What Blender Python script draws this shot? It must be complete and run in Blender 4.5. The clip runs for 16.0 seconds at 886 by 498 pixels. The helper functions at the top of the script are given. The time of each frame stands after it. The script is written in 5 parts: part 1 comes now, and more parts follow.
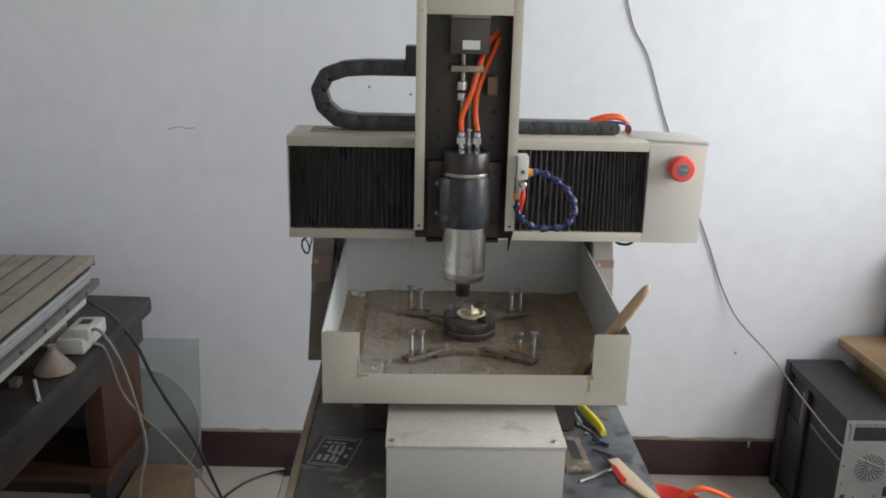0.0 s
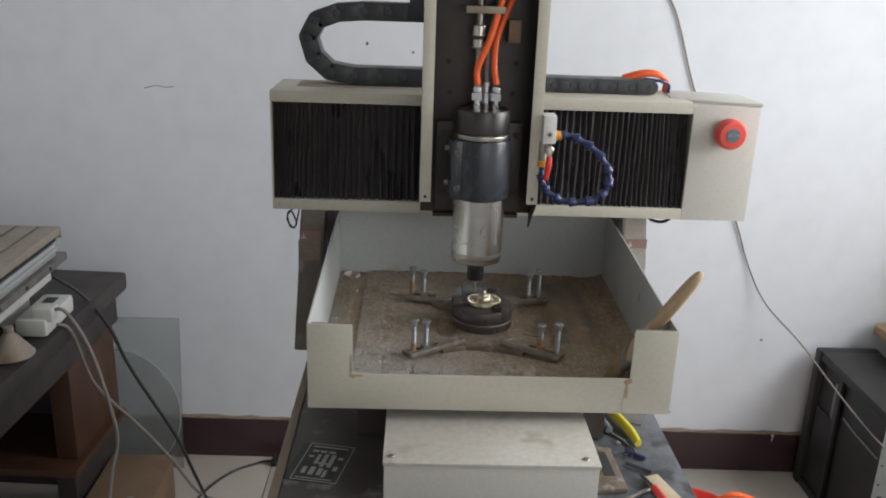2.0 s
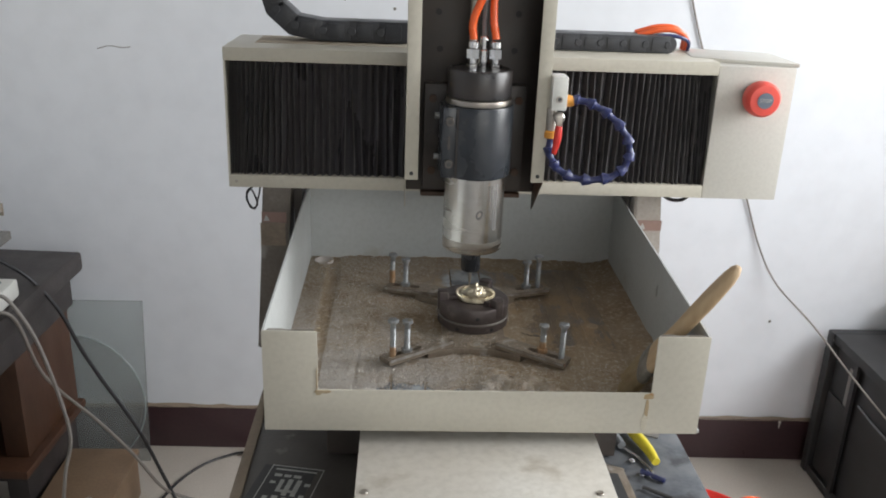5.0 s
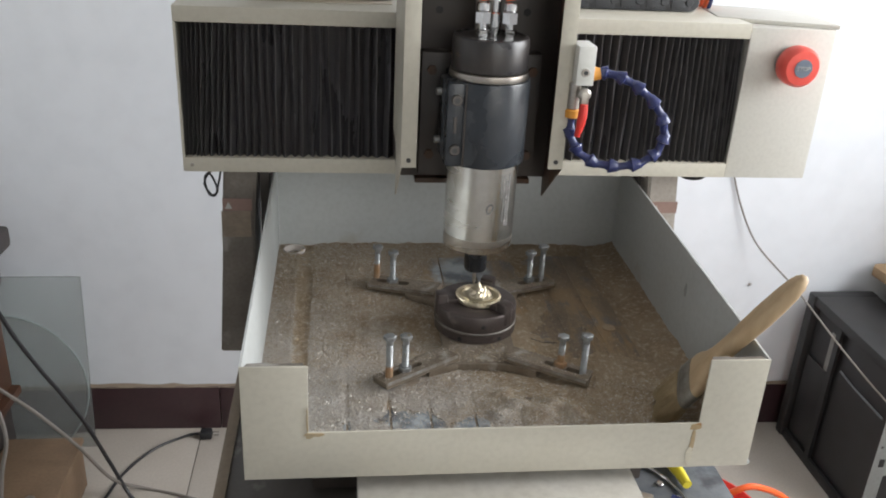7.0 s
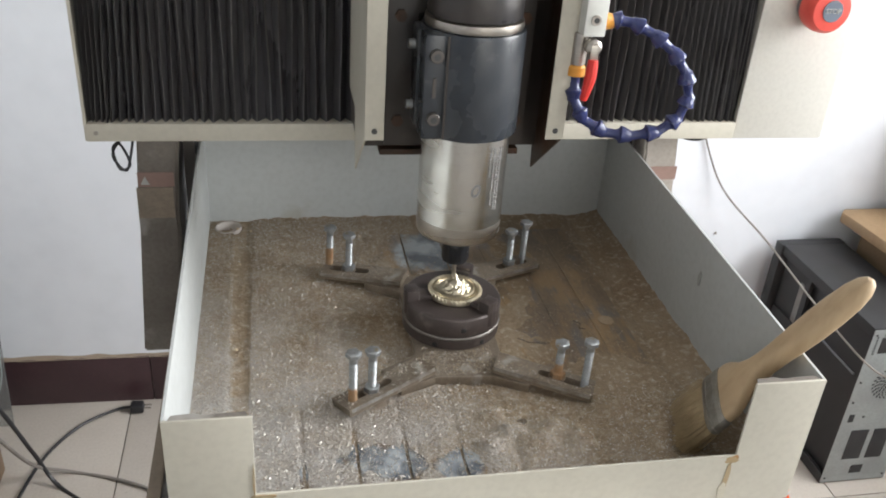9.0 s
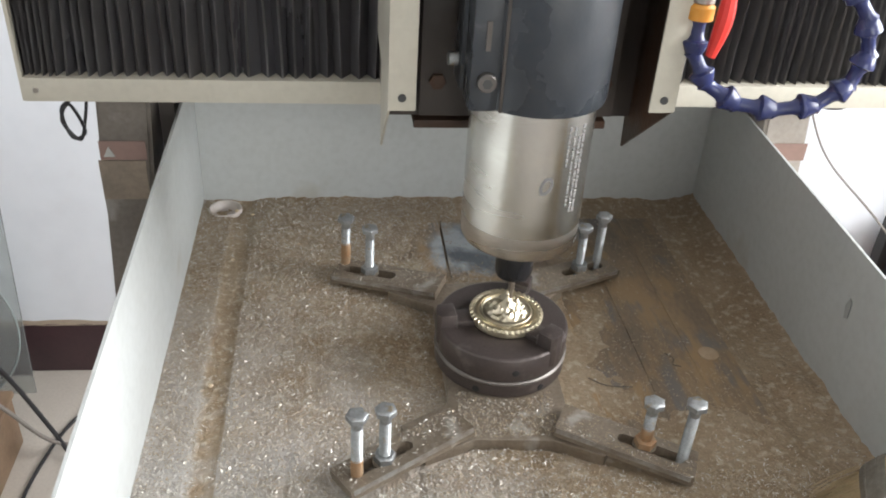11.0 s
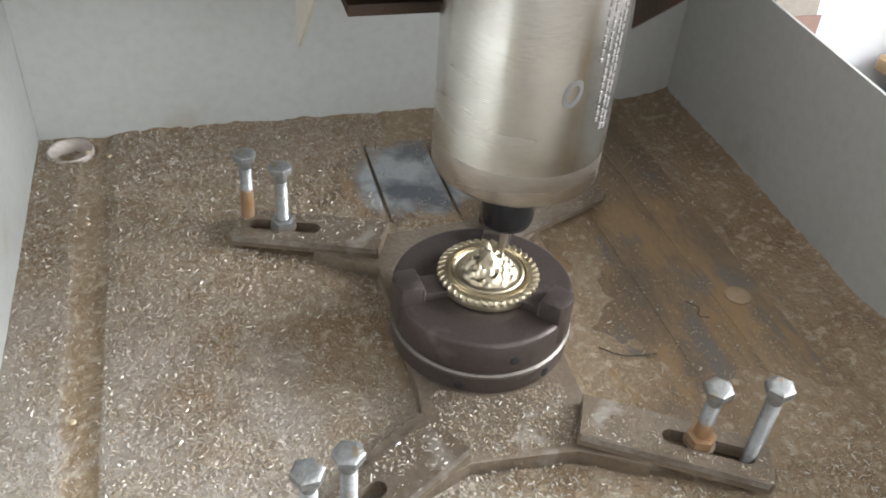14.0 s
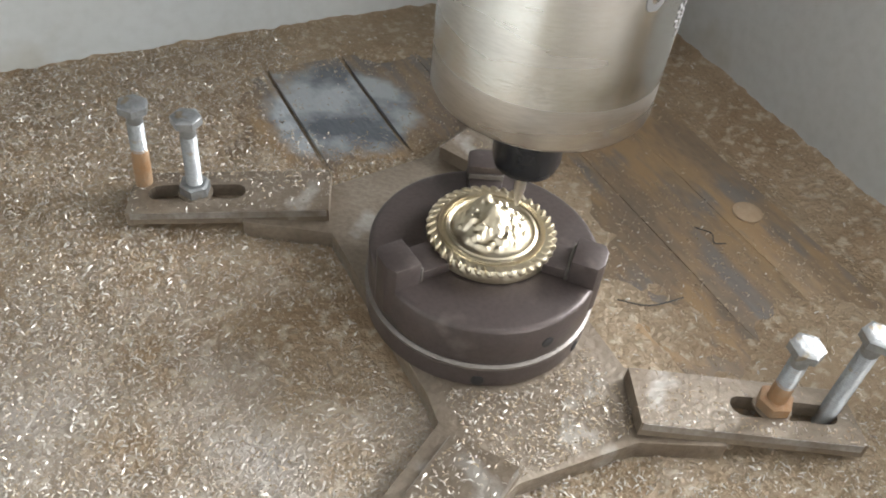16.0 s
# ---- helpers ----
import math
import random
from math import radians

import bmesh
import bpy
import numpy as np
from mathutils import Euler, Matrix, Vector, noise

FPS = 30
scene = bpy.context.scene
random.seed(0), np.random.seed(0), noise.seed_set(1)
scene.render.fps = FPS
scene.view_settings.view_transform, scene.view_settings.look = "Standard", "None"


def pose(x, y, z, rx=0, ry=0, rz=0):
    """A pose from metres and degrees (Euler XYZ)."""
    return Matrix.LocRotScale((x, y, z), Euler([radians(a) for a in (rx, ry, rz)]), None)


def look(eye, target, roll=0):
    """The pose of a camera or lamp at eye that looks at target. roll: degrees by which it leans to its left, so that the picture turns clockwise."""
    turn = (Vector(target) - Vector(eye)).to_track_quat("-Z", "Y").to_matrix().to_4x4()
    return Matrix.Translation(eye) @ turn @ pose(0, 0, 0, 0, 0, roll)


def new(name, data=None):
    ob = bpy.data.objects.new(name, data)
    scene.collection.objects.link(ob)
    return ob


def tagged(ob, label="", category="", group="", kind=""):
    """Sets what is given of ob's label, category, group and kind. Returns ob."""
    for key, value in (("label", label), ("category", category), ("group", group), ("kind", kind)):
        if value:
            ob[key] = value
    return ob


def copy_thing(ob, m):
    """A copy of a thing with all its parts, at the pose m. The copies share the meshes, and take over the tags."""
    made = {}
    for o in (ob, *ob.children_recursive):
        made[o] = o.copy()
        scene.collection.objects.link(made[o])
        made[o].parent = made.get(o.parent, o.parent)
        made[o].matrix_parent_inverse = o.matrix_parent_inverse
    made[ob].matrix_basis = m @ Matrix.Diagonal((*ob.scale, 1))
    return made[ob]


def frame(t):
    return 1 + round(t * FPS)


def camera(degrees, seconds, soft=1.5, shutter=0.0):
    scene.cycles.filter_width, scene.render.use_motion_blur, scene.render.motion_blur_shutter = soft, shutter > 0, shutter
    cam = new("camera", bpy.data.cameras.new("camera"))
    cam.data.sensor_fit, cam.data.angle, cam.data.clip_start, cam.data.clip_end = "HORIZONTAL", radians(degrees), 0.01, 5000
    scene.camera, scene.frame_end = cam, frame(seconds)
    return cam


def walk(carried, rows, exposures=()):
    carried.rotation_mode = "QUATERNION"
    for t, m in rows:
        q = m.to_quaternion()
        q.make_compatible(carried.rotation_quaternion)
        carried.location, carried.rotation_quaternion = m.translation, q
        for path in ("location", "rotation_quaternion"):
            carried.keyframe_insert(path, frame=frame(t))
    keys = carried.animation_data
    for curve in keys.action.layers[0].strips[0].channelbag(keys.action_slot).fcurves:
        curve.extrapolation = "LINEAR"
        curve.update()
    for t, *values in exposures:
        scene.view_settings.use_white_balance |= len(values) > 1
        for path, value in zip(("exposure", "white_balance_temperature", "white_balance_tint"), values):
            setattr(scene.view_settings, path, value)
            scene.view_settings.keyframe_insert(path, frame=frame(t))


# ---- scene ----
cam = camera(54.54, 16.0, soft=1.9)
# seconds, eye, target, lean
PATH = [
    (0.0, (-0.1008, -0.0126, 1.6983), (-0.0330, 2.2670, 1.0190), 1.30),
    (0.5, (-0.1107, -0.0158, 1.7000), (-0.0500, 2.2590, 1.0040), 1.80),
    (1.0, (-0.1200, -0.0148, 1.7070), (-0.0450, 2.2480, 0.9730), 2.00),
    (1.5, (-0.1171, -0.0084, 1.7064), (-0.0410, 2.2510, 0.9640), 1.90),
    (1.8, (-0.1150, 0.1150, 1.6665), (-0.0425, 2.2490, 0.9610), 1.98),
    (2.0, (-0.1138, 0.2272, 1.6306), (-0.0440, 2.2480, 0.9595), 2.05),
    (2.2, (-0.1139, 0.3380, 1.5950), (-0.0460, 2.2465, 0.9590), 2.14),
    (2.5, (-0.1140, 0.3500, 1.5910), (-0.0470, 2.2450, 0.9550), 2.20),
    (3.0, (-0.1100, 0.3540, 1.5910), (-0.0450, 2.2450, 0.9410), 2.20),
    (3.5, (-0.1070, 0.3600, 1.5890), (-0.0370, 2.2470, 0.9280), 2.30),
    (4.0, (-0.1020, 0.3730, 1.5870), (-0.0330, 2.2550, 0.9140), 2.10),
    (6.5, (-0.1340, 0.5880, 1.5910), (0.0550, 2.4190, 0.8090), 3.00),
    (7.0, (-0.1660, 0.6340, 1.5890), (0.0680, 2.4410, 0.7650), 3.10),
    (7.5, (-0.1840, 0.6710, 1.5800), (0.1380, 2.4480, 0.7200), 3.20),
    (8.0, (-0.1900, 0.7200, 1.5750), (0.1930, 2.4670, 0.6800), 4.10),
    (10.5, (-0.1340, 1.0150, 1.5090), (0.1680, 2.6960, 0.4680), 3.90),
    (11.0, (-0.1210, 1.0640, 1.4860), (0.1150, 2.7350, 0.4130), 3.70),
    (11.5, (-0.1050, 1.0850, 1.4720), (0.0970, 2.7360, 0.3610), 3.20),
    (12.0, (-0.0970, 1.0910, 1.4630), (0.0770, 2.7190, 0.3140), 3.20),
    (12.5, (-0.1020, 1.1150, 1.4420), (0.0540, 2.7310, 0.2740), 2.50),
    (13.0, (-0.1080, 1.1640, 1.4180), (0.1320, 2.7600, 0.2380), 2.40),
    (13.5, (-0.1270, 1.2000, 1.4100), (0.2380, 2.7600, 0.2130), 3.90),
    (14.0, (-0.1340, 1.2470, 1.3950), (0.3530, 2.7410, 0.1570), 4.70),
    (14.5, (-0.1360, 1.2890, 1.3790), (0.4290, 2.7130, 0.0930), 5.60),
    (15.0, (-0.1470, 1.3230, 1.3640), (0.4910, 2.6750, 0.0360), 6.80),
    (15.5, (-0.1520, 1.3450, 1.3550), (0.5450, 2.6310, -0.0090), 7.30),
    (16.0, (-0.1600, 1.3680, 1.3420), (0.6110, 2.5830, -0.0470), 7.50),
]
HEAD_X = [(0, -.0125), (1.5, -.012), (2.5, -.009), (4, -.005), (7, -.001), (8, .0005), (10.5, .006), (12, .0098), (12.5, .0105), (13, .011), (14.5, .0115), (16, .0140)]
EXPO = [(0.0, -0.10), (1.5, -0.10), (3.0, 0.10), (4.0, 0.20), (7.0, 0.46), (8.0, 0.6), (10.5, 1.15), (12.0, 1.22), (13.5, 1.28), (16.0, 1.70)]
walk(cam, [(t, look(e, g, r)) for t, e, g, r in PATH], exposures=EXPO)

# ---- world and light ----
world = bpy.data.worlds.new("sky")
scene.world = world
world.use_nodes = True
wn = world.node_tree.nodes
sky = wn.new("ShaderNodeTexSky")
sky.sky_type, sky.sun_disc = "NISHITA", False
sky.sun_elevation, sky.sun_rotation = radians(40), radians(100)
world.node_tree.links.new(sky.outputs[0], wn["Background"].inputs[0])
wn["Background"].inputs[1].default_value = 0.10


def window_light(name, m, w, h, power, color, spread=180):
    la = bpy.data.lights.new(name, "AREA")
    la.shape, la.size, la.size_y, la.energy, la.color = "RECTANGLE", w, h, power, color
    la.spread = radians(spread)
    ob = new(name, la)
    ob.matrix_world = m
    return ob


# daylight in the openings of the two windows
window_light("window_daylight_side", look((1.97, 1.40, 1.88), (0, 1.70, 1.40)), 1.7, 1.2, 45, (0.955, 0.975, 1.0), 150)
window_light("window_daylight_back", look((0.85, -1.56, 1.75), (0.5, 2, 1.0)), 1.8, 1.4, 15, (1.0, 0.97, 0.92))

# ---- materials ----
def mat(name, col, rough=0.5, metal=0.0, col2=None, scale=8.0, fine=120.0, bump=0.0, amount=0.5, spec=0.5, rvar=0.1, detail=6.0,
        stretch=(1, 1, 1), per=0.0, coat=0.0, stain=None, stain_at=0.62, stain_scale=3.0):
    """Principled material: two scales of noise in colour, gloss and relief; per: variation from piece to piece; stain: a second colour in blots."""
    m = bpy.data.materials.new(name)
    m.use_nodes = True
    nt = m.node_tree
    n, lk = nt.nodes, nt.links
    b = n["Principled BSDF"]
    b.inputs["Metallic"].default_value = metal
    b.inputs["Specular IOR Level"].default_value = spec
    b.inputs["Coat Weight"].default_value = coat
    tc = n.new("ShaderNodeTexCoord")
    mp = n.new("ShaderNodeMapping")
    mp.inputs["Scale"].default_value = stretch
    lk.new(tc.outputs["Object"], mp.inputs["Vector"])

    def nz(s, d=detail):
        t = n.new("ShaderNodeTexNoise")
        t.inputs["Scale"].default_value, t.inputs["Detail"].default_value = s, d
        lk.new(mp.outputs[0], t.inputs["Vector"])
        return t.outputs["Fac"]

    def mix(fac, a, c2):
        x = n.new("ShaderNodeMix")
        x.data_type = "RGBA"
        if isinstance(fac, float):
            x.inputs["Factor"].default_value = fac
        else:
            lk.new(fac, x.inputs["Factor"])
        for sock, v in ((x.inputs["A"], a), (x.inputs["B"], c2)):
            if isinstance(v, tuple):
                sock.default_value = (*v, 1)
            else:
                lk.new(v, sock)
        return x.outputs["Result"]

    def ramp(sock, lo, hi, a=0.0, c2=1.0):
        r = n.new("ShaderNodeMapRange")
        lk.new(sock, r.inputs["Value"])
        for k, v in zip(("From Min", "From Max", "To Min", "To Max"), (lo, hi, a, c2)):
            r.inputs[k].default_value = v
        return r.outputs[0]

    col2 = col2 or tuple(c * 0.7 for c in col)
    big, small = nz(scale), nz(fine, 3.0)
    c = mix(ramp(big, 0.35, 0.7, 0, amount), col, col2)
    c = mix(ramp(small, 0.4, 0.75, 0, amount * 0.5), c, tuple(v * 0.75 for v in col2))
    if stain:
        c = mix(ramp(nz(stain_scale, 8.0), stain_at, stain_at + 0.1), c, stain)
    if per:
        oi = n.new("ShaderNodeObjectInfo")
        hs = n.new("ShaderNodeHueSaturation")
        lk.new(ramp(oi.outputs["Random"], 0, 1, 1 - per, 1 + per), hs.inputs["Value"])
        lk.new(c, hs.inputs["Color"])
        c = hs.outputs[0]
    lk.new(c, b.inputs["Base Color"])
    lk.new(ramp(big, 0.3, 0.7, max(0.03, rough - rvar), min(1, rough + rvar)), b.inputs["Roughness"])
    if bump:
        bp = n.new("ShaderNodeBump")
        bp.inputs["Strength"].default_value, bp.inputs["Distance"].default_value = min(1, bump), 0.002
        ad = n.new("ShaderNodeMath")
        lk.new(big, ad.inputs[0])
        lk.new(small, ad.inputs[1])
        lk.new(ad.outputs[0], bp.inputs["Height"])
        lk.new(bp.outputs[0], b.inputs["Normal"])
    return m


WALL = mat("wall_paint", (0.74, 0.755, 0.78), 0.85, 0, (0.69, 0.71, 0.735), 1.1, 14, 0.0, 0.35, 0.2, stain=(0.64, 0.65, 0.66), stain_at=0.74)
CEIL = mat("ceiling_paint", (0.75, 0.75, 0.74), 0.9, 0, (0.7, 0.7, 0.69), 2, 40, 0.1)
SKIRT = mat("maroon_gloss", (0.056, 0.028, 0.031), 0.35, 0, (0.038, 0.020, 0.023), 6, 90, 0.1, 0.7)
TILE = mat("floor_tile", (0.52, 0.47, 0.41), 0.35, 0, (0.45, 0.40, 0.34), 5, 150, 0.05, 0.6, per=0.04)
GROUT = mat("grout", (0.16, 0.14, 0.12), 0.9)
CREAM = mat("cream_paint", (0.52, 0.49, 0.41), 0.42, 0, (0.475, 0.44, 0.36), 7, 160, 0.05, 0.5, stain=(0.33, 0.27, 0.18), stain_at=0.68, stain_scale=9)
CREAMBOX = mat("warm_grey_paint", (0.60, 0.58, 0.525), 0.45, 0, (0.555, 0.53, 0.47), 7, 200, 0.05, 0.5, stain=(0.40, 0.35, 0.27), stain_at=0.68, stain_scale=11)
# dust-stained tray paint, its blue cast being cool window light painted in
TRAYIN = mat("dusty_skylit_tray_paint", (0.485, 0.50, 0.49), 0.5, 0, (0.435, 0.44, 0.415), 6, 140, 0.04, 0.5, stain=(0.37, 0.34, 0.28), stain_at=0.68, stain_scale=8)
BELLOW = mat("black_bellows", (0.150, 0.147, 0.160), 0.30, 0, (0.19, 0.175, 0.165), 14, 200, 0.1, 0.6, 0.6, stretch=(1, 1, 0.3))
# paler fold fronts: light caught along the ridges, put into the colour
RIDGE = mat("lit_bellows_fold", (0.30, 0.29, 0.29), 0.34, 0, (0.13, 0.115, 0.105), 30, 200, 0.1, 0.8, 0.6, stretch=(1, 1, 0.3))
BLACK = mat("black_steel", (0.040, 0.034, 0.031), 0.45, 0.0, (0.07, 0.055, 0.045), 18, 200, 0.1, 0.7)
RUSTY = mat("rusty_dark_steel", (0.05, 0.032, 0.022), 0.65, 0.1, (0.10, 0.045, 0.022), 30, 300, 0.3, 0.8)
CHAIN = mat("black_plastic", (0.030, 0.032, 0.038), 0.42, 0, (0.045, 0.045, 0.047), 20, 200, 0.05)
STEEL = mat("brushed_stainless", (0.72, 0.70, 0.655), 0.25, 1.0, (0.60, 0.57, 0.52), 14, 420, 0.03, 0.7, rvar=0.07, stretch=(0.5, 0.5, 3), stain=(0.56, 0.52, 0.46), stain_at=0.66, stain_scale=45)
STEEL2 = mat("worn_stainless", (0.46, 0.43, 0.39), 0.36, 1.0, (0.36, 0.32, 0.28), 20, 400, 0.1, 0.7, stretch=(0.4, 0.4, 3))
NOSEM = mat("turned_stainless", (0.60, 0.57, 0.52), 0.30, 1.0, (0.50, 0.46, 0.41), 24, 400, 0.06, 0.8, stretch=(0.4, 0.4, 3), stain=(0.40, 0.31, 0.23), stain_at=0.68, stain_scale=60)
CLAMPM = mat("blue_black_enamel", (0.022, 0.027, 0.034), 0.30, 0, (0.055, 0.058, 0.062), 16, 200, 0.1, 0.8, stain=(0.13, 0.13, 0.13), stain_at=0.66, stain_scale=30)
CHROME = mat("chrome", (0.72, 0.72, 0.72), 0.14, 1.0, (0.55, 0.55, 0.55), 40, 300, 0.02)
CHUCKM = mat("oiled_black_steel", (0.092, 0.074, 0.069), 0.38, 0.45, (0.066, 0.052, 0.048), 25, 500, 0.06, 0.8, rvar=0.08, stain=(0.12, 0.10, 0.09), stain_at=0.6, stain_scale=50)
CHUCKR = mat("bare_steel_edge", (0.25, 0.23, 0.21), 0.52, 0.9, (0.15, 0.13, 0.115), 60, 500, 0.1)
BRASS = mat("polished_brass", (0.64, 0.58, 0.45), 0.35, 1.0, (0.54, 0.45, 0.29), 60, 600, 0.04, 0.6, rvar=0.07)
ZINC = mat("zinc_plate", (0.37, 0.385, 0.39), 0.46, 0.8, (0.26, 0.262, 0.255), 70, 500, 0.25, 0.9, stain=(0.30, 0.25, 0.18), stain_at=0.60, stain_scale=140)
RUSTBOLT = mat("rusted_thread", (0.31, 0.17, 0.08), 0.6, 0.2, (0.36, 0.27, 0.18), 60, 500, 0.3, 0.9)
PLATE = mat("dirty_steel_plate", (0.275, 0.23, 0.18), 0.42, 0.4, (0.18, 0.14, 0.10), 26, 350, 0.3, 0.9, stain=(0.37, 0.34, 0.30), stain_at=0.62, stain_scale=40)
BEDM = mat("oily_bed_aluminium", (0.315, 0.222, 0.13), 0.40, 0.2, (0.145, 0.12, 0.10), 16, 260, 0.3, 0.9, rvar=0.12, stretch=(1, 0.4, 1), stain=(0.325, 0.22, 0.12), stain_at=0.51, stain_scale=38)
SLOTM = mat("slot_dirt", (0.24, 0.185, 0.125), 0.8, 0, (0.17, 0.13, 0.09), 60, 500, 0.4)
SWARF = mat("swarf_dust", (0.365, 0.285, 0.195), 0.55, 0.2, (0.265, 0.185, 0.11), 20, 300, 1.0, 0.9, stain=(0.45, 0.375, 0.28), stain_at=0.54, stain_scale=150)
BASEM = mat("dark_base_enamel", (0.055, 0.047, 0.041), 0.40, 0, (0.10, 0.09, 0.08), 14, 160, 0.2, 0.9, stain=(0.19, 0.175, 0.16), stain_at=0.60, stain_scale=24)
BASEBLUE = mat("dark_blue_base_enamel", (0.060, 0.068, 0.080), 0.40, 0, (0.16, 0.165, 0.17), 28, 160, 0.15, 1.0, stain=(0.032, 0.034, 0.038), stain_at=0.54, stain_scale=22)
TANEDGE = mat("tan_edge_paint", (0.27, 0.21, 0.15), 0.55, 0, (0.18, 0.14, 0.10), 9, 160, 0.1, 0.7)
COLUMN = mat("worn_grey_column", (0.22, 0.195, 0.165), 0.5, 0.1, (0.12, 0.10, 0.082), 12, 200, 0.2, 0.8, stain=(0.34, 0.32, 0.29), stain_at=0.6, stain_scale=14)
RED = mat("red_plastic", (0.72, 0.045, 0.035), 0.32, 0, (0.62, 0.04, 0.03), 10, 100, 0)
SALMON = mat("salmon_red_plastic", (0.80, 0.10, 0.075), 0.38, 0, (0.7, 0.08, 0.06), 10, 100, 0)
ORANGE = mat("orange_hose", (0.85, 0.13, 0.025), 0.3, 0, (0.75, 0.10, 0.02), 10, 100, 0)
AMBER = mat("amber_plastic", (0.75, 0.33, 0.05), 0.35)
BLUE = mat("dark_blue_plastic", (0.032, 0.040, 0.125), 0.25, 0, (0.022, 0.028, 0.085), 30, 200, 0)
WHITEP = mat("white_plastic", (0.68, 0.68, 0.64), 0.4, 0, (0.6, 0.6, 0.55), 10, 120, 0)
GREY = mat("grey_plastic", (0.20, 0.21, 0.22), 0.4)
WOODL = mat("pale_wood", (0.56, 0.44, 0.285), 0.5, 0, (0.42, 0.28, 0.15), 10, 120, 0.15, 0.8, stretch=(1, 1, 0.2))
BRISTLE = mat("bristle", (0.36, 0.27, 0.15), 0.7, 0, (0.24, 0.17, 0.09), 60, 600, 0.2, 0.8)
DESKM = mat("dark_worn_wood", (0.046, 0.037, 0.034), 0.55, 0, (0.026, 0.022, 0.022), 8, 120, 0.2, 0.8, stain=(0.085, 0.07, 0.062), stain_at=0.64)
BROWN = mat("red_brown_wood", (0.085, 0.036, 0.018), 0.5, 0, (0.05, 0.022, 0.012), 7, 120, 0.15, 0.8, stretch=(1, 1, 0.3))
BOXWOOD = mat("raw_wood_box", (0.25, 0.165, 0.10), 0.6, 0, (0.18, 0.115, 0.07), 9, 120, 0.15, 0.7)
CARD = mat("corrugated_card", (0.27, 0.185, 0.105), 0.8, 0, (0.22, 0.145, 0.08), 6, 120, 0.1, 0.6)
TAPE = mat("pale_tape", (0.60, 0.48, 0.32), 0.35)
SLATM = mat("bed_slat", (0.345, 0.30, 0.245), 0.5, 0.2, (0.27, 0.215, 0.165), 9, 160, 0.1, 0.7, per=0.08, stain=(0.23, 0.14, 0.10), stain_at=0.6, stain_scale=7)
ALU = mat("pale_aluminium", (0.62, 0.63, 0.63), 0.35, 0.5, (0.5, 0.5, 0.5), 9, 160, 0.05)
PCBLACK = mat("pc_black_paint", (0.020, 0.020, 0.022), 0.5, 0, (0.034, 0.032, 0.030), 7, 160, 0.05, 0.7)
PCGREY = mat("galvanised_sheet", (0.30, 0.32, 0.31), 0.45, 0.3, (0.24, 0.25, 0.245), 14, 160, 0.05, 0.7)
DARK = mat("dark_void", (0.022, 0.021, 0.021), 0.7)
CABLEB = mat("black_cable", (0.02, 0.02, 0.022), 0.45)
CABLEG = mat("grey_cable", (0.24, 0.215, 0.19), 0.5)
CABLEW = mat("pale_grey_cable", (0.30, 0.275, 0.25), 0.5)
YELLOW = mat("yellow_grip", (0.75, 0.62, 0.04), 0.4)
STICKER = mat("faded_red_sticker", (0.27, 0.17, 0.14), 0.5, 0, (0.23, 0.16, 0.13), 20, 200, 0)
STICKER2 = mat("tan_sticker", (0.33, 0.26, 0.19), 0.5, 0, (0.2, 0.16, 0.12), 25, 250, 0, 0.9)
INK = mat("dark_ink", (0.05, 0.05, 0.05), 0.5)
INKBLUE = mat("blue_face", (0.16, 0.19, 0.24), 0.4)
PALEINK = mat("pale_ink", (0.5, 0.5, 0.47), 0.5, 0.3)
CURTAIN = mat("window_frame_white", (0.7, 0.7, 0.68), 0.4)


def chip_mat():
    m = mat("metal_chip", (0.62, 0.50, 0.33), 0.40, 0.2)
    nt = m.node_tree
    b = nt.nodes["Principled BSDF"]
    g = nt.nodes.new("ShaderNodeNewGeometry")
    r = nt.nodes.new("ShaderNodeValToRGB")
    e = r.color_ramp.elements
    e[0].color, e[0].position = (0.33, 0.25, 0.16, 1), 0.0
    e[1].color, e[1].position = (0.62, 0.55, 0.46, 1), 1.0
    a = e.new(0.82)
    a.color = (0.46, 0.37, 0.255, 1)
    nt.links.new(g.outputs["Random Per Island"], r.inputs[0])
    nt.links.new(r.outputs[0], b.inputs["Base Color"])
    return m


LIDM = mat("stained_white_lid", (0.60, 0.575, 0.52), 0.45, 0, (0.49, 0.45, 0.385), 6, 90, 0.05, 0.8, stain=(0.33, 0.285, 0.22), stain_at=0.60, stain_scale=10)
CHIP = chip_mat()
SILVER = mat("silver_chip", (0.515, 0.47, 0.415), 0.42, 0.3, (0.41, 0.355, 0.29), 300, 900, 0.0, 0.9)
BRIGHT = mat("bright_chip", (0.64, 0.61, 0.56), 0.38, 0.35, (0.54, 0.50, 0.44), 300, 900, 0.0, 0.9)
SCUFFM = mat("rubbed_grey_paint", (0.30, 0.30, 0.285), 0.6, 0, (0.40, 0.40, 0.38), 200, 600, 0.05)
PLUGM = mat("tan_plug", (0.40, 0.30, 0.20), 0.6, 0, (0.30, 0.21, 0.13), 90, 500, 0.1)
RUSTDEEP = mat("deep_rust", (0.30, 0.155, 0.06), 0.7, 0, (0.40, 0.27, 0.13), 90, 400, 0.1, 0.9)
PALERUN = mat("pale_run", (0.56, 0.52, 0.42), 0.5, 0, (0.50, 0.46, 0.36), 60, 400, 0, 0.7)
RUSTRUN = mat("rust_stain", (0.36, 0.255, 0.13), 0.6, 0, (0.42, 0.37, 0.27), 60, 400, 0.0, 0.9)


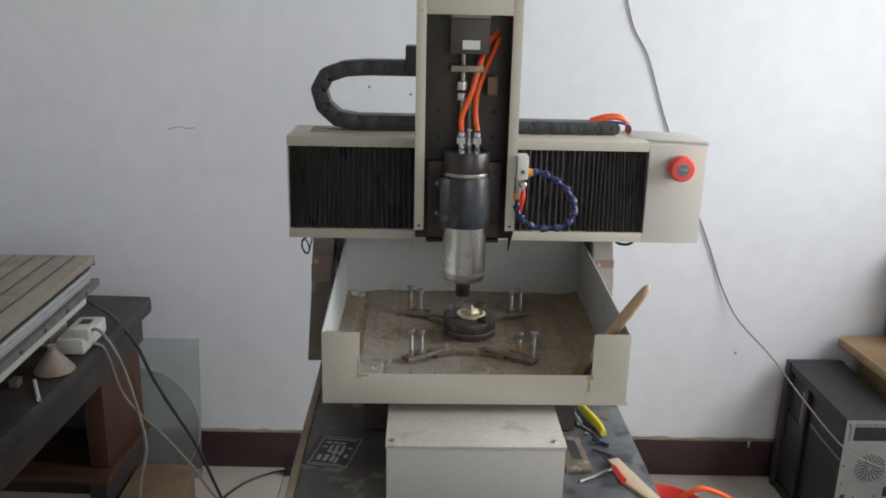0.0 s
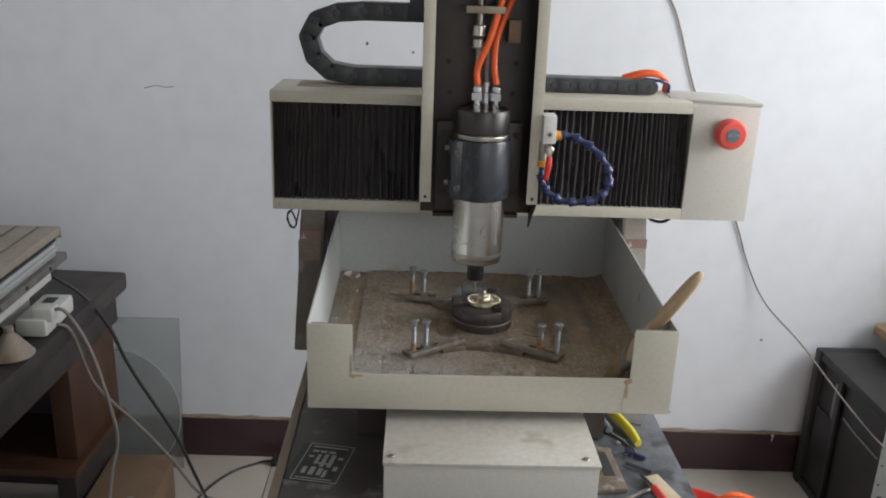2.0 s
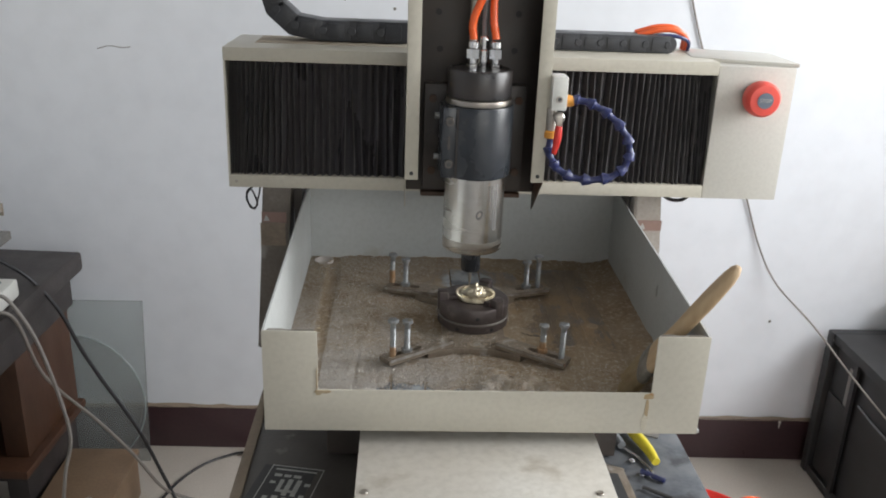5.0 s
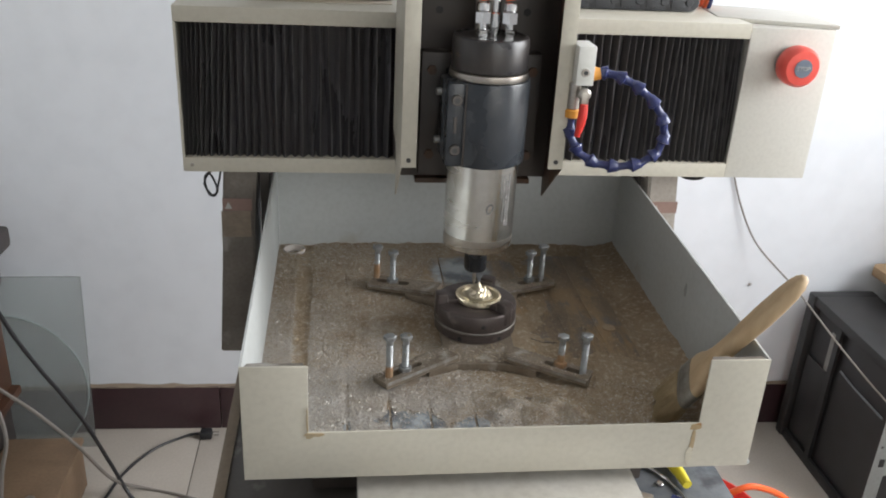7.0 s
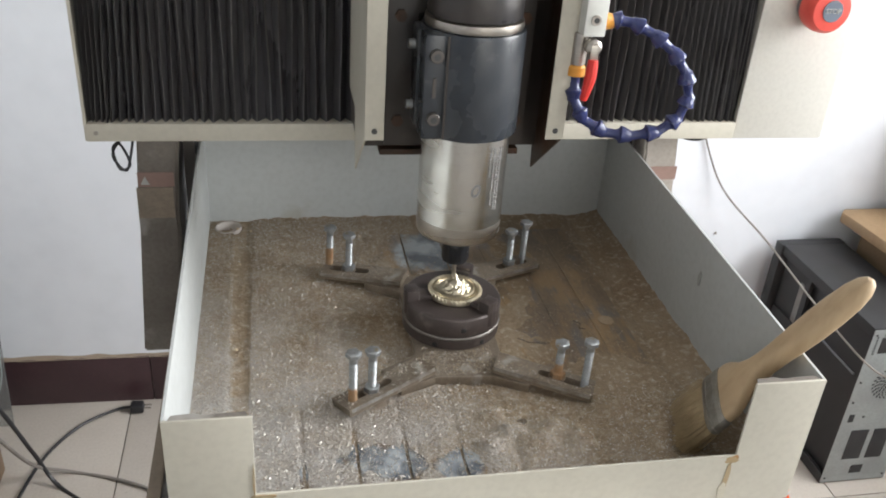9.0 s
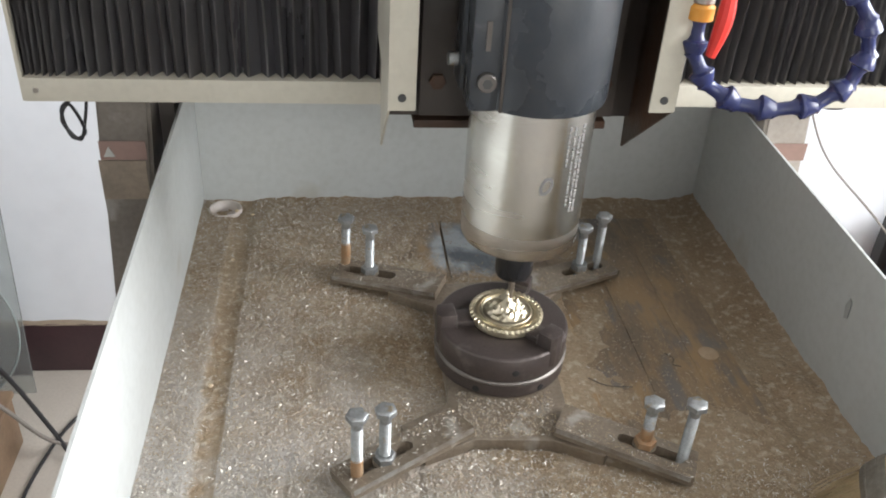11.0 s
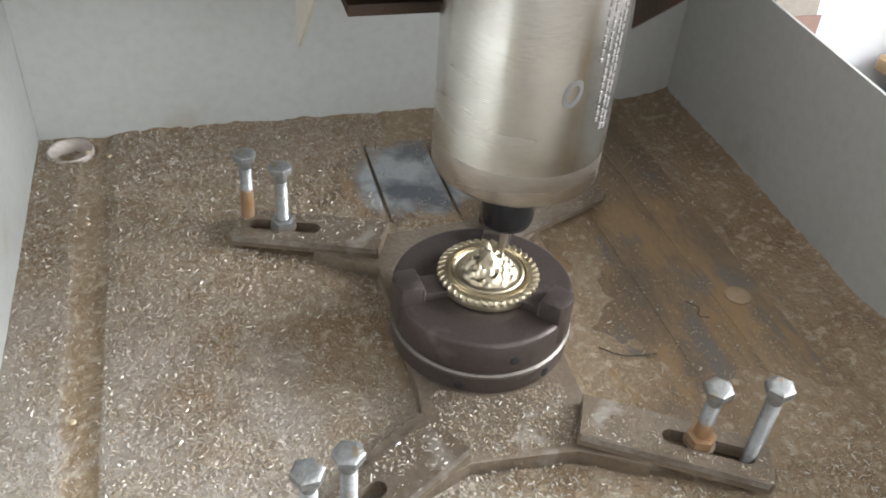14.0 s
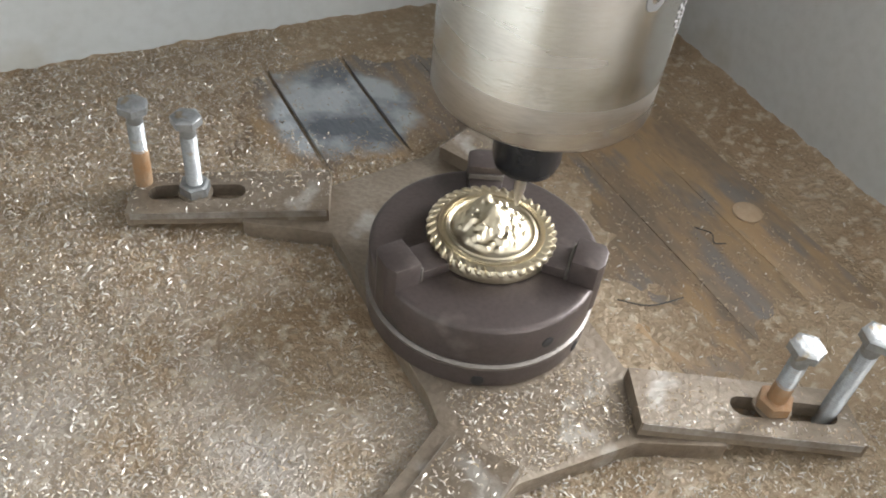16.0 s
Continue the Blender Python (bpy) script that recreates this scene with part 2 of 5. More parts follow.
def glass_mat(name, col, rough=0.03, dust=0.0):
    m = bpy.data.materials.new(name)
    m.use_nodes = True
    b = m.node_tree.nodes["Principled BSDF"]
    b.inputs["Base Color"].default_value = (*col, 1)
    b.inputs["Roughness"].default_value, b.inputs["Transmission Weight"].default_value, b.inputs["IOR"].default_value = rough, 1.0, 1.45
    if dust:
        # a film of grey dust over the glass
        n, lk = m.node_tree.nodes, m.node_tree.links
        d = n.new("ShaderNodeBsdfDiffuse")
        d.inputs["Color"].default_value = (0.34, 0.35, 0.34, 1)
        nz = n.new("ShaderNodeTexNoise")
        nz.inputs["Scale"].default_value, nz.inputs["Detail"].default_value = 9, 7
        tc = n.new("ShaderNodeTexCoord")
        lk.new(tc.outputs["Object"], nz.inputs["Vector"])
        mr = n.new("ShaderNodeMapRange")
        lk.new(nz.outputs["Fac"], mr.inputs["Value"])
        mr.inputs["To Min"].default_value, mr.inputs["To Max"].default_value = dust * 0.6, dust * 1.4
        mx = n.new("ShaderNodeMixShader")
        lk.new(mr.outputs[0], mx.inputs[0])
        lk.new(b.outputs[0], mx.inputs[1])
        lk.new(d.outputs[0], mx.inputs[2])
        lk.new(mx.outputs[0], n["Material Output"].inputs["Surface"])
    return m


GLASS = glass_mat("dusty_green_glass", (0.80, 0.83, 0.82), 0.14, 0.22)

GLASSEDGE = mat("ground_glass_edge", (0.32, 0.37, 0.36), 0.45, 0, (0.25, 0.30, 0.29), 30, 200, 0.05)

# ---- mesh helpers ----
ORG = {}


def thing(name, at, label, category, group="", kind=""):
    ob = new(name)
    ob.empty_display_size = 0.05
    # added black sheet, standing in for the shade inside the open case
    ob.location = at
    ORG[ob] = Vector(at)
    return tagged(ob, label, category, group, kind)


def mesh_of(name, bm, material, smooth=True):
    me = bpy.data.meshes.new(name)
    bm.normal_update()
    bm.to_mesh(me)
    bm.free()
    for mm in material if isinstance(material, (list, tuple)) else (material,):
        me.materials.append(mm)
    if smooth:
        for p in me.polygons:
            p.use_smooth = True
        me.set_sharp_from_angle(angle=radians(35))
    return me


def part(name, bm, material, parent=None, label="", category="", at=None, kind="", group="", smooth=True):
    """Link a bmesh in world coordinates as one mesh, under parent if given. at: its origin (by default its parent's)."""
    if parent and parent.parent and parent.parent.parent:
        parent = parent.parent
    o = Vector(at) if at is not None else (ORG[parent] if parent else Vector((0, 0, 0)))
    bmesh.ops.translate(bm, verts=bm.verts, vec=-o)
    ob = new(name, mesh_of(name, bm, material, smooth))
    ORG[ob] = o
    if parent:
        ob.parent = parent
        ob.location = o - ORG[parent]
    else:
        ob.location = o
    return tagged(ob, label, category, group, kind)


def B(x0, x1, y0, y1, z0, z1, bev=0.0, bm=None, seg=2):
    own = bmesh.new()
    bmesh.ops.create_cube(own, size=1)
    for v in own.verts:
        v.co = Vector((x0 + (v.co.x + .5) * (x1 - x0), y0 + (v.co.y + .5) * (y1 - y0), z0 + (v.co.z + .5) * (z1 - z0)))
    if bev:
        bmesh.ops.bevel(own, geom=own.edges[:], offset=bev, segments=seg, affect="EDGES", profile=0.6)
    return join(bm, own)


def join(bm, own, mi=None):
    if mi is not None:
        for f in own.faces:
            f.material_index = mi
    if bm is None:
        return own
    me = bpy.data.meshes.new("tmp")
    own.to_mesh(me)
    own.free()
    bm.from_mesh(me)
    bpy.data.meshes.remove(me)
    return bm


def lathe(profile, at=(0, 0, 0), seg=48, m=None, bm=None):
    """Turn a profile of (radius, height) about z at a place; m: a further turn about the place."""
    own = bmesh.new()
    rings = []
    for r, z in profile:
        if r < 1e-6:
            rings.append([own.verts.new((0, 0, z))])
        else:
            rings.append([own.verts.new((r * math.cos(2 * math.pi * k / seg), r * math.sin(2 * math.pi * k / seg), z)) for k in range(seg)])
    for a, b in zip(rings, rings[1:]):
        for k in range(seg):
            j = (k + 1) % seg
            if len(a) == 1 and len(b) == 1:
                continue
            if len(a) == 1:
                own.faces.new((a[0], b[j], b[k]))
            elif len(b) == 1:
                own.faces.new((a[k], a[j], b[0]))
            else:
                own.faces.new((a[k], a[j], b[j], b[k]))
    for ring, flip in ((rings[0], True), (rings[-1], False)):
        if len(ring) > 1:
            own.faces.new(ring[::-1] if flip else ring)
    bmesh.ops.recalc_face_normals(own, faces=own.faces)
    if m is not None:
        bmesh.ops.transform(own, matrix=m, verts=own.verts)
    bmesh.ops.translate(own, verts=own.verts, vec=at)
    return join(bm, own)


AX = {"x": Matrix.Rotation(radians(90), 4, "Y"), "y": Matrix.Rotation(radians(90), 4, "X"), "-y": Matrix.Rotation(radians(90), 4, "X"), "z": Matrix.Identity(4)}


def cyl(at, r, h, axis="z", seg=24, bev=0.0, bm=None, r2=None):
    """A cylinder from its base at a place, along z, x or towards the camera's side (-y)."""
    r2 = r if r2 is None else r2
    if bev:
        prof = [(r - bev, 0), (r, bev), (r2, h - bev), (r2 - bev, h)]
    else:
        prof = [(r, 0), (r2, h)]
    return lathe(prof, at, seg, AX[axis], bm)


def hexa(at, r, h, bm=None, m=None, turn=0.0, bev=0.0):
    mm = (m or Matrix.Identity(4)) @ Matrix.Rotation(turn, 4, "Z")
    prof = [(r, 0), (r, h - bev), (r - bev * 1.6, h)] if bev else [(r, 0), (r, h)]
    return lathe(prof, at, 6, mm, bm)


def prism(pts, z0, z1, bm=None, bev=0.0, m=None):
    """A plate of an outline in x, y between two heights."""
    own = bmesh.new()
    f = own.faces.new([own.verts.new((x, y, z0)) for x, y in pts])
    g = bmesh.ops.extrude_face_region(own, geom=[f])
    bmesh.ops.translate(own, verts=[v for v in g["geom"] if isinstance(v, bmesh.types.BMVert)], vec=(0, 0, z1 - z0))
    bmesh.ops.recalc_face_normals(own, faces=own.faces)
    if bev:
        bmesh.ops.bevel(own, geom=own.edges[:], offset=bev, segments=2, affect="EDGES", profile=0.6)
    if m is not None:
        bmesh.ops.transform(own, matrix=m, verts=own.verts)
    return join(bm, own)


def smooth_path(pts, n=8):
    P = [Vector(p) for p in pts]
    P = [P[0] * 2 - P[1]] + P + [P[-1] * 2 - P[-2]]
    out = []
    for i in range(1, len(P) - 2):
        a, b, c, d = P[i - 1:i + 3]
        for k in range(n):
            t = k / n
            out.append(0.5 * ((2 * b) + (c - a) * t + (2 * a - 5 * b + 4 * c - d) * t * t + (3 * b - a - 3 * c + d) * t ** 3))
    out.append(P[-2])
    return out


def tube(pts, r, n=8, seg=8, bm=None, radii=None):
    own = bmesh.new()
    path = smooth_path(pts, n)
    up = Vector((0.13, 0.21, 0.97))
    rings = []
    for i, p in enumerate(path):
        d = (path[min(i + 1, len(path) - 1)] - path[max(i - 1, 0)]).normalized()
        u = d.cross(up)
        u = u.normalized() if u.length > 1e-4 else d.orthogonal().normalized()
        up = u.cross(d).normalized()
        rr = radii(i / (len(path) - 1)) if radii else r
        rings.append([own.verts.new(p + rr * (math.cos(2 * math.pi * k / seg) * u + math.sin(2 * math.pi * k / seg) * up)) for k in range(seg)])
    for a, b in zip(rings, rings[1:]):
        for k in range(seg):
            own.faces.new((a[k], a[(k + 1) % seg], b[(k + 1) % seg], b[k]))
    own.faces.new(rings[0][::-1])
    own.faces.new(rings[-1])
    bmesh.ops.recalc_face_normals(own, faces=own.faces)
    return join(bm, own)


# ---- room ----
X0, X1, Y0, CEILING = -2.3, 1.99, -1.6, 2.75


def yw(x):
    """The back wall's face, which stands a little askew to the machine."""
    return 2.818 - 0.022 * x


def room():
    T = 0.2
    part("wall_north", prism([(X0 - T, yw(X0)), (X1 + T, yw(X1)), (X1 + T, yw(X1) + T), (X0 - T, yw(X0) + T)], 0, CEILING), WALL, None,
         "scuffed bluish white plaster wall", "wall", kind="structure")
    bm = B(X1, X1 + T, Y0, 0.55, 0, CEILING)
    B(X1, X1 + T, 2.45, yw(X1), 0, CEILING, bm=bm)
    B(X1, X1 + T, 0.55, 2.45, 0, 1.2, bm=bm)
    B(X1, X1 + T, 0.55, 2.45, 2.5, CEILING, bm=bm)
    part("wall_east", bm, WALL, None, "white plaster wall with a window opening", "wall", kind="structure")
    part("wall_west", B(X0 - T, X0, Y0, yw(X0), 0, CEILING), WALL, None, "plain white plaster wall", "wall", kind="structure")
    bm = B(X0 - T, -0.1, Y0 - T, Y0, 0, CEILING)
    B(1.8, X1 + T, Y0 - T, Y0, 0, CEILING, bm=bm)
    B(-0.1, 1.8, Y0 - T, Y0, 0, 1.05, bm=bm)
    B(-0.1, 1.8, Y0 - T, Y0, 2.45, CEILING, bm=bm)
    part("wall_south", bm, WALL, None, "white plaster wall with a window opening", "wall", kind="structure")
    part("ceiling", B(X0 - T, X1 + T, Y0 - T, yw(X0) + T, CEILING, CEILING + 0.1), CEIL, None, "plain off-white ceiling", "ceiling", kind="structure")
    # window frames, each with a mullion
    for n, (a, horizontal) in enumerate((((X1 + 0.08, 0.55, 2.45, 1.2, 2.5), False), ((Y0 - 0.12, -0.1, 1.8, 1.05, 2.45), True))):
        p, u0, u1, z0, z1 = a
        bm = None
        for q0, q1, w0, w1 in ((u0, u1, z0, z0 + .05), (u0, u1, z1 - .05, z1), (u0, u0 + .05, z0, z1), (u1 - .05, u1, z0, z1), ((u0 + u1) / 2 - .025, (u0 + u1) / 2 + .025, z0, z1)):
            bm = B(q0, q1, p, p + .04, w0, w1, bm=bm) if horizontal else B(p, p + .04, q0, q1, w0, w1, bm=bm)
        part("window_%d" % (n + 1), bm, CURTAIN, None, "white window frame with a mullion", "window", kind="structure")
    # skirting of dark tiles with a ragged plaster edge over it
    sk = part("baseboard", prism([(X0, yw(X0) - .004), (X1, yw(X1) - .004), (X1, yw(X1)), (X0, yw(X0))], 0, 0.144), GROUT, None, "dark maroon tiled skirting", "skirting", kind="structure")
    xs = [X0 + .01, -1.74, -1.13, -0.523, 0.085, 0.69, 1.30, 1.90, X1 - .002]
    for a, b in zip(xs, xs[1:]):
        part("skirting_tile", prism([(a + .0015, yw(a) - .011), (b - .0015, yw(b) - .011), (b - .0015, yw(b) - .0005), (a + .0015, yw(a) - .0005)], 0.001, 0.147, bev=0.001), SKIRT, sk)
    bm = bmesh.new()
    rnd = random.Random(4)
    lo, hi = [], []
    for i in range(121):
        x = X0 + (X1 - X0) * i / 120
        lo.append(bm.verts.new((x, yw(x) - .0125, .147 - rnd.random() * .003)))
        hi.append(bm.verts.new((x, yw(x) - .001, .1495 + rnd.random() * .006)))
    for i in range(120):
        bm.faces.new((lo[i], lo[i + 1], hi[i + 1], hi[i]))
    part("trim", bm, TANEDGE, None, "ragged tan edge of filler over the skirting", "trim", kind="structure")
    # marks in the plaster
    for x, z, r in ((1.035, .49, .0042), (-0.268, 1.40, .004), (-.133, 1.379, .004)):
        part("nail_hole", cyl((x, yw(x) + .0005, z), r, .0025, "y", 10, .0008), COLUMN, None, "small dark chip in the plaster", "nail hole", kind="structure")
    part("plaster_crack", tube([(-.935, yw(-.93) - .0005, 1.247), (-.90, yw(-.9) - .0005, 1.256), (-.87, yw(-.87) - .0005, 1.252), (-.845, yw(-.845) - .0005, 1.255)], .0016, 5, 5), COLUMN, None,
         "thin grey crack in the plaster", "crack", kind="structure")


room()


# ---- the engraving machine ----
def text_mesh(body, size, thick=0.0006):
    cu = bpy.data.curves.new("t", "FONT")
    cu.body, cu.size, cu.extrude, cu.align_x, cu.align_y = body, size, thick, "CENTER", "CENTER"
    ob = bpy.data.objects.new("t", cu)
    scene.collection.objects.link(ob)
    bpy.context.view_layer.update()
    me = bpy.data.meshes.new_from_object(ob.evaluated_get(bpy.context.evaluated_depsgraph_get()))
    bpy.data.objects.remove(ob)
    bm = bmesh.new()
    bm.from_mesh(me)
    return bm


def bellows(x0, x1, n, dense, seed):
    """Black folds: ridges towards the front, each leaning a little; dense: the end (-1, 1) at which they bunch."""
    rnd = random.Random(seed)
    bm = bmesh.new()
    us = np.linspace(0, 1, n + 1)
    us = us ** 1.45 if dense < 0 else 1 - (1 - us) ** 1.45
    cols = []
    for i, (u0, u1) in enumerate(zip(us, us[1:])):
        pitch = (x1 - x0) * (u1 - u0)
        a, c = (rnd.gauss(0, .09) * pitch for _ in range(2))
        d = rnd.gauss(0, .001)
        lean = .012 * max(0, 1 - abs(u0 - (0.1 if dense < 0 else .92)) * 4) * (-dense)
        ridge = min(.0020, pitch * .3)
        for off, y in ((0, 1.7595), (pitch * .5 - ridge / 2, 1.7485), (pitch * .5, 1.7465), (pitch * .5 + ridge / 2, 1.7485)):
            x = x0 + (x1 - x0) * u0 + off
            col = []
            for k in range(7):
                v = k / 6
                xx = min(max(x + a * (1 - v) + c * v + lean * (v - .5) + .0006 * math.sin(7 * v + i * 1.7), x0), x1)
                col.append(bm.verts.new((xx, y + (d if y < 1.75 else 0) + .0008 * math.sin(5 * v + i), 1.2165 + v * (1.391 - 1.2165))))
            cols.append(col)
    for i, (a, c) in enumerate(zip(cols, cols[1:])):
        for k in range(6):
            # ridge strips get the paler colour as painted highlights
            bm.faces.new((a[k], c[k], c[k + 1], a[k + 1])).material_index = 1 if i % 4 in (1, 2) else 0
    bmesh.ops.solidify(bm, geom=bm.faces[:], thickness=.0003)
    return bm


def chain_links(path, w, h):
    """Links of a cable chain: one rounded block for each step of a path in the plane y = const."""
    out = []
    for a, b in zip(path, path[1:]):
        a, b = Vector(a), Vector(b)
        d = b - a
        ang = math.atan2(d.z, d.x)
        m = Matrix.Translation((a + b) / 2) @ Matrix.Rotation(-ang, 4, "Y")
        L = d.length
        own = B(-L / 2 - .002, L / 2 + .002, -w / 2, w / 2, -h / 2, h / 2, .003)
        B(-L * .28, L * .28, -w / 2 - .0015, w / 2 + .0015, -h * .34, h * .34, .0012, own)
        cyl((L / 2, w / 2 - .001, 0), h * .5, w - .002, "y", 16, .001, own)
        cyl((L / 2 - .002, -w / 2, 0), h * .2, .0022, "y", 12, .0006, own)
        bmesh.ops.transform(own, matrix=m, verts=own.verts)
        out.append(own)
    return out


def machine():
    M = thing("engraving_machine", (0, 1.6, 0), "cream and black desktop engraving machine, dusty, on a dark base", "engraving machine")
    # stand and base
    part("stand", B(-.302, .302, 1.02, 2.02, 0, .855, .006), TANEDGE, M, "tan-edged stand under the base")
    part("base_plate", B(-.309, .309, 1.0, 2.04, .857, .900, .003), BASEM, M, "dark scuffed enamel base plate")
    part("base_skin", B(.146, .3065, 1.003, 2.0, .900, .9025, .001), BASEBLUE, M, "blue-black worn base surface")
    part("base_edge", B(-.3145, -.3005, 1.0, 2.04, .9002, .9035, .0008), TANEDGE, M, "tan worn edge strip")
    # covered drive in front of the table
    bx = part("drive_box", B(-.148, .142, 1.222, 1.62, .9005, .996, .002), CREAMBOX, M, "white painted sheet-metal drive cover")
    part("lid", B(-.1495, .1435, 1.2195, 1.60, .996, 1.0005, .0008), LIDM, bx, "dusty white lid")
    for x in (-.139, .125):
        part("screw", cyl((x, 1.236, 1.0003), .0045, .002, "z", 14, .0006), STEEL2, bx)
    part("table_slide", B(-.20, .20, 1.45, 1.82, .905, 1.02, .003), BLACK, M)
    # chip tray: folded sheet with a notch in front
    tr = part("tray", B(-.259, .265, 1.332, 1.866, 1.020, 1.0235), TRAYIN, M, "cream sheet-metal chip tray, dusty inside")
    W = .0022
    fr = bmesh.new()
    out = [(-.2615, 1.0195), (.2615, 1.0195), (.2615, 1.15), (.199, 1.15), (.199, 1.0755), (-.198, 1.0745), (-.198, 1.15), (-.2615, 1.15)]
    fr = prism(out, 0, W, m=Matrix.Translation((0, 1.33 + W, 0)) @ Matrix.Rotation(radians(90), 4, "X"), bev=.0005)
    part("front_panel", fr, CREAM, tr)
    for nm, x0, x1 in (("side_panel", -.2615, -.264), ("side_panel", .2615, .270)):
        bm = bmesh.new()
        s = 1 if x0 > 0 else -1
        q = [(x0, 1.3323, 1.0195), (x1, 1.868, 1.0195), (x1, 1.868, 1.171), (x0, 1.3323, 1.15)]
        a = [bm.verts.new(v) for v in q]
        b = [bm.verts.new((v[0] - s * W, v[1], v[2])) for v in q]
        bm.faces.new(a)
        bm.faces.new(b[::-1])
        for i in range(4):
            j = (i + 1) % 4
            bm.faces.new((a[i], b[i], b[j], a[j]))
        bmesh.ops.recalc_face_normals(bm, faces=bm.faces)
        part(nm, bm, TRAYIN, tr)
    part("back_panel", B(-.2615, .2675, 1.866, 1.8682, 1.0237, 1.172), TRAYIN, tr)
    for x in (-.229, .229):
        part("rim_lip", prism([(x - .028, 1.3325), (x + .028, 1.3325), (x + .026, 1.338), (x - .005, 1.3365), (x - .010, 1.339), (x - .026, 1.338)], 1.1485, 1.1495), COLUMN, tr)
    rnd, layer = random.Random(21), 0
    up = Matrix.Translation((0, 1.3300, 0)) @ Matrix.Rotation(radians(90), 4, "X")
    for x, z, rx, rz, mt in ((.1985, 1.0715, .0042, .0050, RUSTDEEP), (.1965, 1.0705, .0065, .0036, RUSTRUN), (.1955, 1.052, .0026, .0170, RUSTRUN), (.1945, 1.036, .0036, .0120, PALERUN),
                             (-.1975, 1.0710, .0045, .0042, RUSTRUN), (-.1925, 1.0722, .0100, .0020, RUSTRUN), (-.1990, 1.088, .0012, .0150, RUSTRUN)):
        pts = [(x + rx * rnd.uniform(.7, 1.2) * math.cos(q * math.pi / 8), z + rz * rnd.uniform(.7, 1.2) * math.sin(q * math.pi / 8)) for q in range(16)]
        if x > 0:
            pts = [(u, min(v, 1.0752 if u < .199 else 1.085)) for u, v in pts]
        elif rz < .01:
            pts = [(u, min(v, 1.0742 if u > -.198 else 1.09)) for u, v in pts]
        else:
            pts = [(min(u, -.1982), v) for u, v in pts]
        layer += .00015
        part("rust_stain", prism(pts, -.0008, layer, m=up), mt, tr)
    part("scuff", prism([(1.551, 1.106), (1.555, 1.104), (1.558, 1.114), (1.555, 1.122), (1.552, 1.120)], 0, .0005, m=Matrix.Translation((.2618, 0, 0)) @ Matrix(((0, 0, 1, 0), (1, 0, 0, 0), (0, 1, 0, 0), (0, 0, 0, 1)))), SCUFFM, tr)
    bd = part("bed", B(-.197, .209, 1.355, 1.826, 1.0237, 1.0318), SLOTM, M, "slotted aluminium bed, oily and covered in chips")
    xs = [-.195, -.160, -.113, -.069, -.020, .030, .078, .125, .170, .207]
    for a, b in zip(xs, xs[1:]):
        part("bed_slat", B(a + (.0013 if a < .04 else .0002), b - (.0013 if b < .04 else .0002), 1.357, 1.824, 1.0319, 1.034, .0006 if a < .04 else .0002), BEDMIX, bd)
    # columns
    for s, xa, xb, xc, xd in ((-1, -.327, -.282, -.346, -.300), (1, .277, .321, .300, .346)):
        bm = bmesh.new()
        rows = [(1.20, xa, xb), (1.09, xa + (xc - xa) * .4, xb + (xd - xb) * .4), (1.07, xa + (xc - xa) * .4, xb + (xd - xb) * .35), (.90, xc, xd)]
        prev = None
        for z, u, v in rows:
            ring = [bm.verts.new(p) for p in ((u, 1.775, z), (v, 1.775, z), (v, 1.90, z), (u, 1.90, z))]
            if prev:
                for i in range(4):
                    bm.faces.new((prev[i], prev[(i + 1) % 4], ring[(i + 1) % 4], ring[i]))
            else:
                bm.faces.new(ring)
            prev = ring
        bm.faces.new(prev[::-1])
        bmesh.ops.recalc_face_normals(bm, faces=bm.faces)
        bmesh.ops.bevel(bm, geom=[e for e in bm.edges if abs(e.verts[0].co.z - e.verts[1].co.z) > .01], offset=.003, segments=2, affect="EDGES")
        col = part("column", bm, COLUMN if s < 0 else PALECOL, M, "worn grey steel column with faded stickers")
        x = xa + .002 if s < 0 else xa + .004
        dx = -.0075 if s < 0 else .008
        part("warning_sticker", B(x + dx * .8, x + dx * .8 + .040, 1.7738, 1.7746, 1.128, 1.146), STICKER, col, "faded red warning sticker")
        tri = prism([(x + dx * .8 + .003, 1.131), (x + dx * .8 + .013, 1.131), (x + dx * .8 + .008, 1.141)], 0, .0004, m=Matrix.Translation((0, 1.7737, 0)) @ Matrix.Rotation(radians(90), 4, "X"))
        part("triangle", tri, PALEINK, col)
        if s < 0:
            part("paper_sticker", B(x - .0085, x + .032, 1.7738, 1.7746, 1.088, 1.127), STICKER2, col, "rubbed tan paper sticker")
            bm = B(xb + .001, xb + .014, 1.80, 1.88, .90, 1.198)
            part("inner_rib", bm, BLACK, M)
        else:
            part("inner_rib", B(xa - .005, xa - .001, 1.80, 1.88, .90, 1.195), BLACK, M)
    # beam
    part("beam", B(-.366, .374, 1.768, 1.892, 1.205, 1.392, .002), BLACK, M, "black steel cross beam")
    part("top_cover", B(-.374, .3745, 1.7415, 1.898, 1.3915, 1.4115, .0015), CREAM, M, "cream painted top cover, dusty")
    part("dust_strip", B(-.335, -.10, 1.80, 1.885, 1.4116, 1.4122, .0002), RUSTDUST, M, "rust-brown dust on the cover")
    part("bottom_rail", B(-.3725, .375, 1.7415, 1.766, 1.1965, 1.2165, .0012), CREAM, M, "cream painted lower rail")
    part("end_plate", B(-.374, -.3705, 1.742, 1.895, 1.1967, 1.3913, .001), CREAM, M)
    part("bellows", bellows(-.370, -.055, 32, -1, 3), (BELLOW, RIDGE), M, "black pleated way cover")
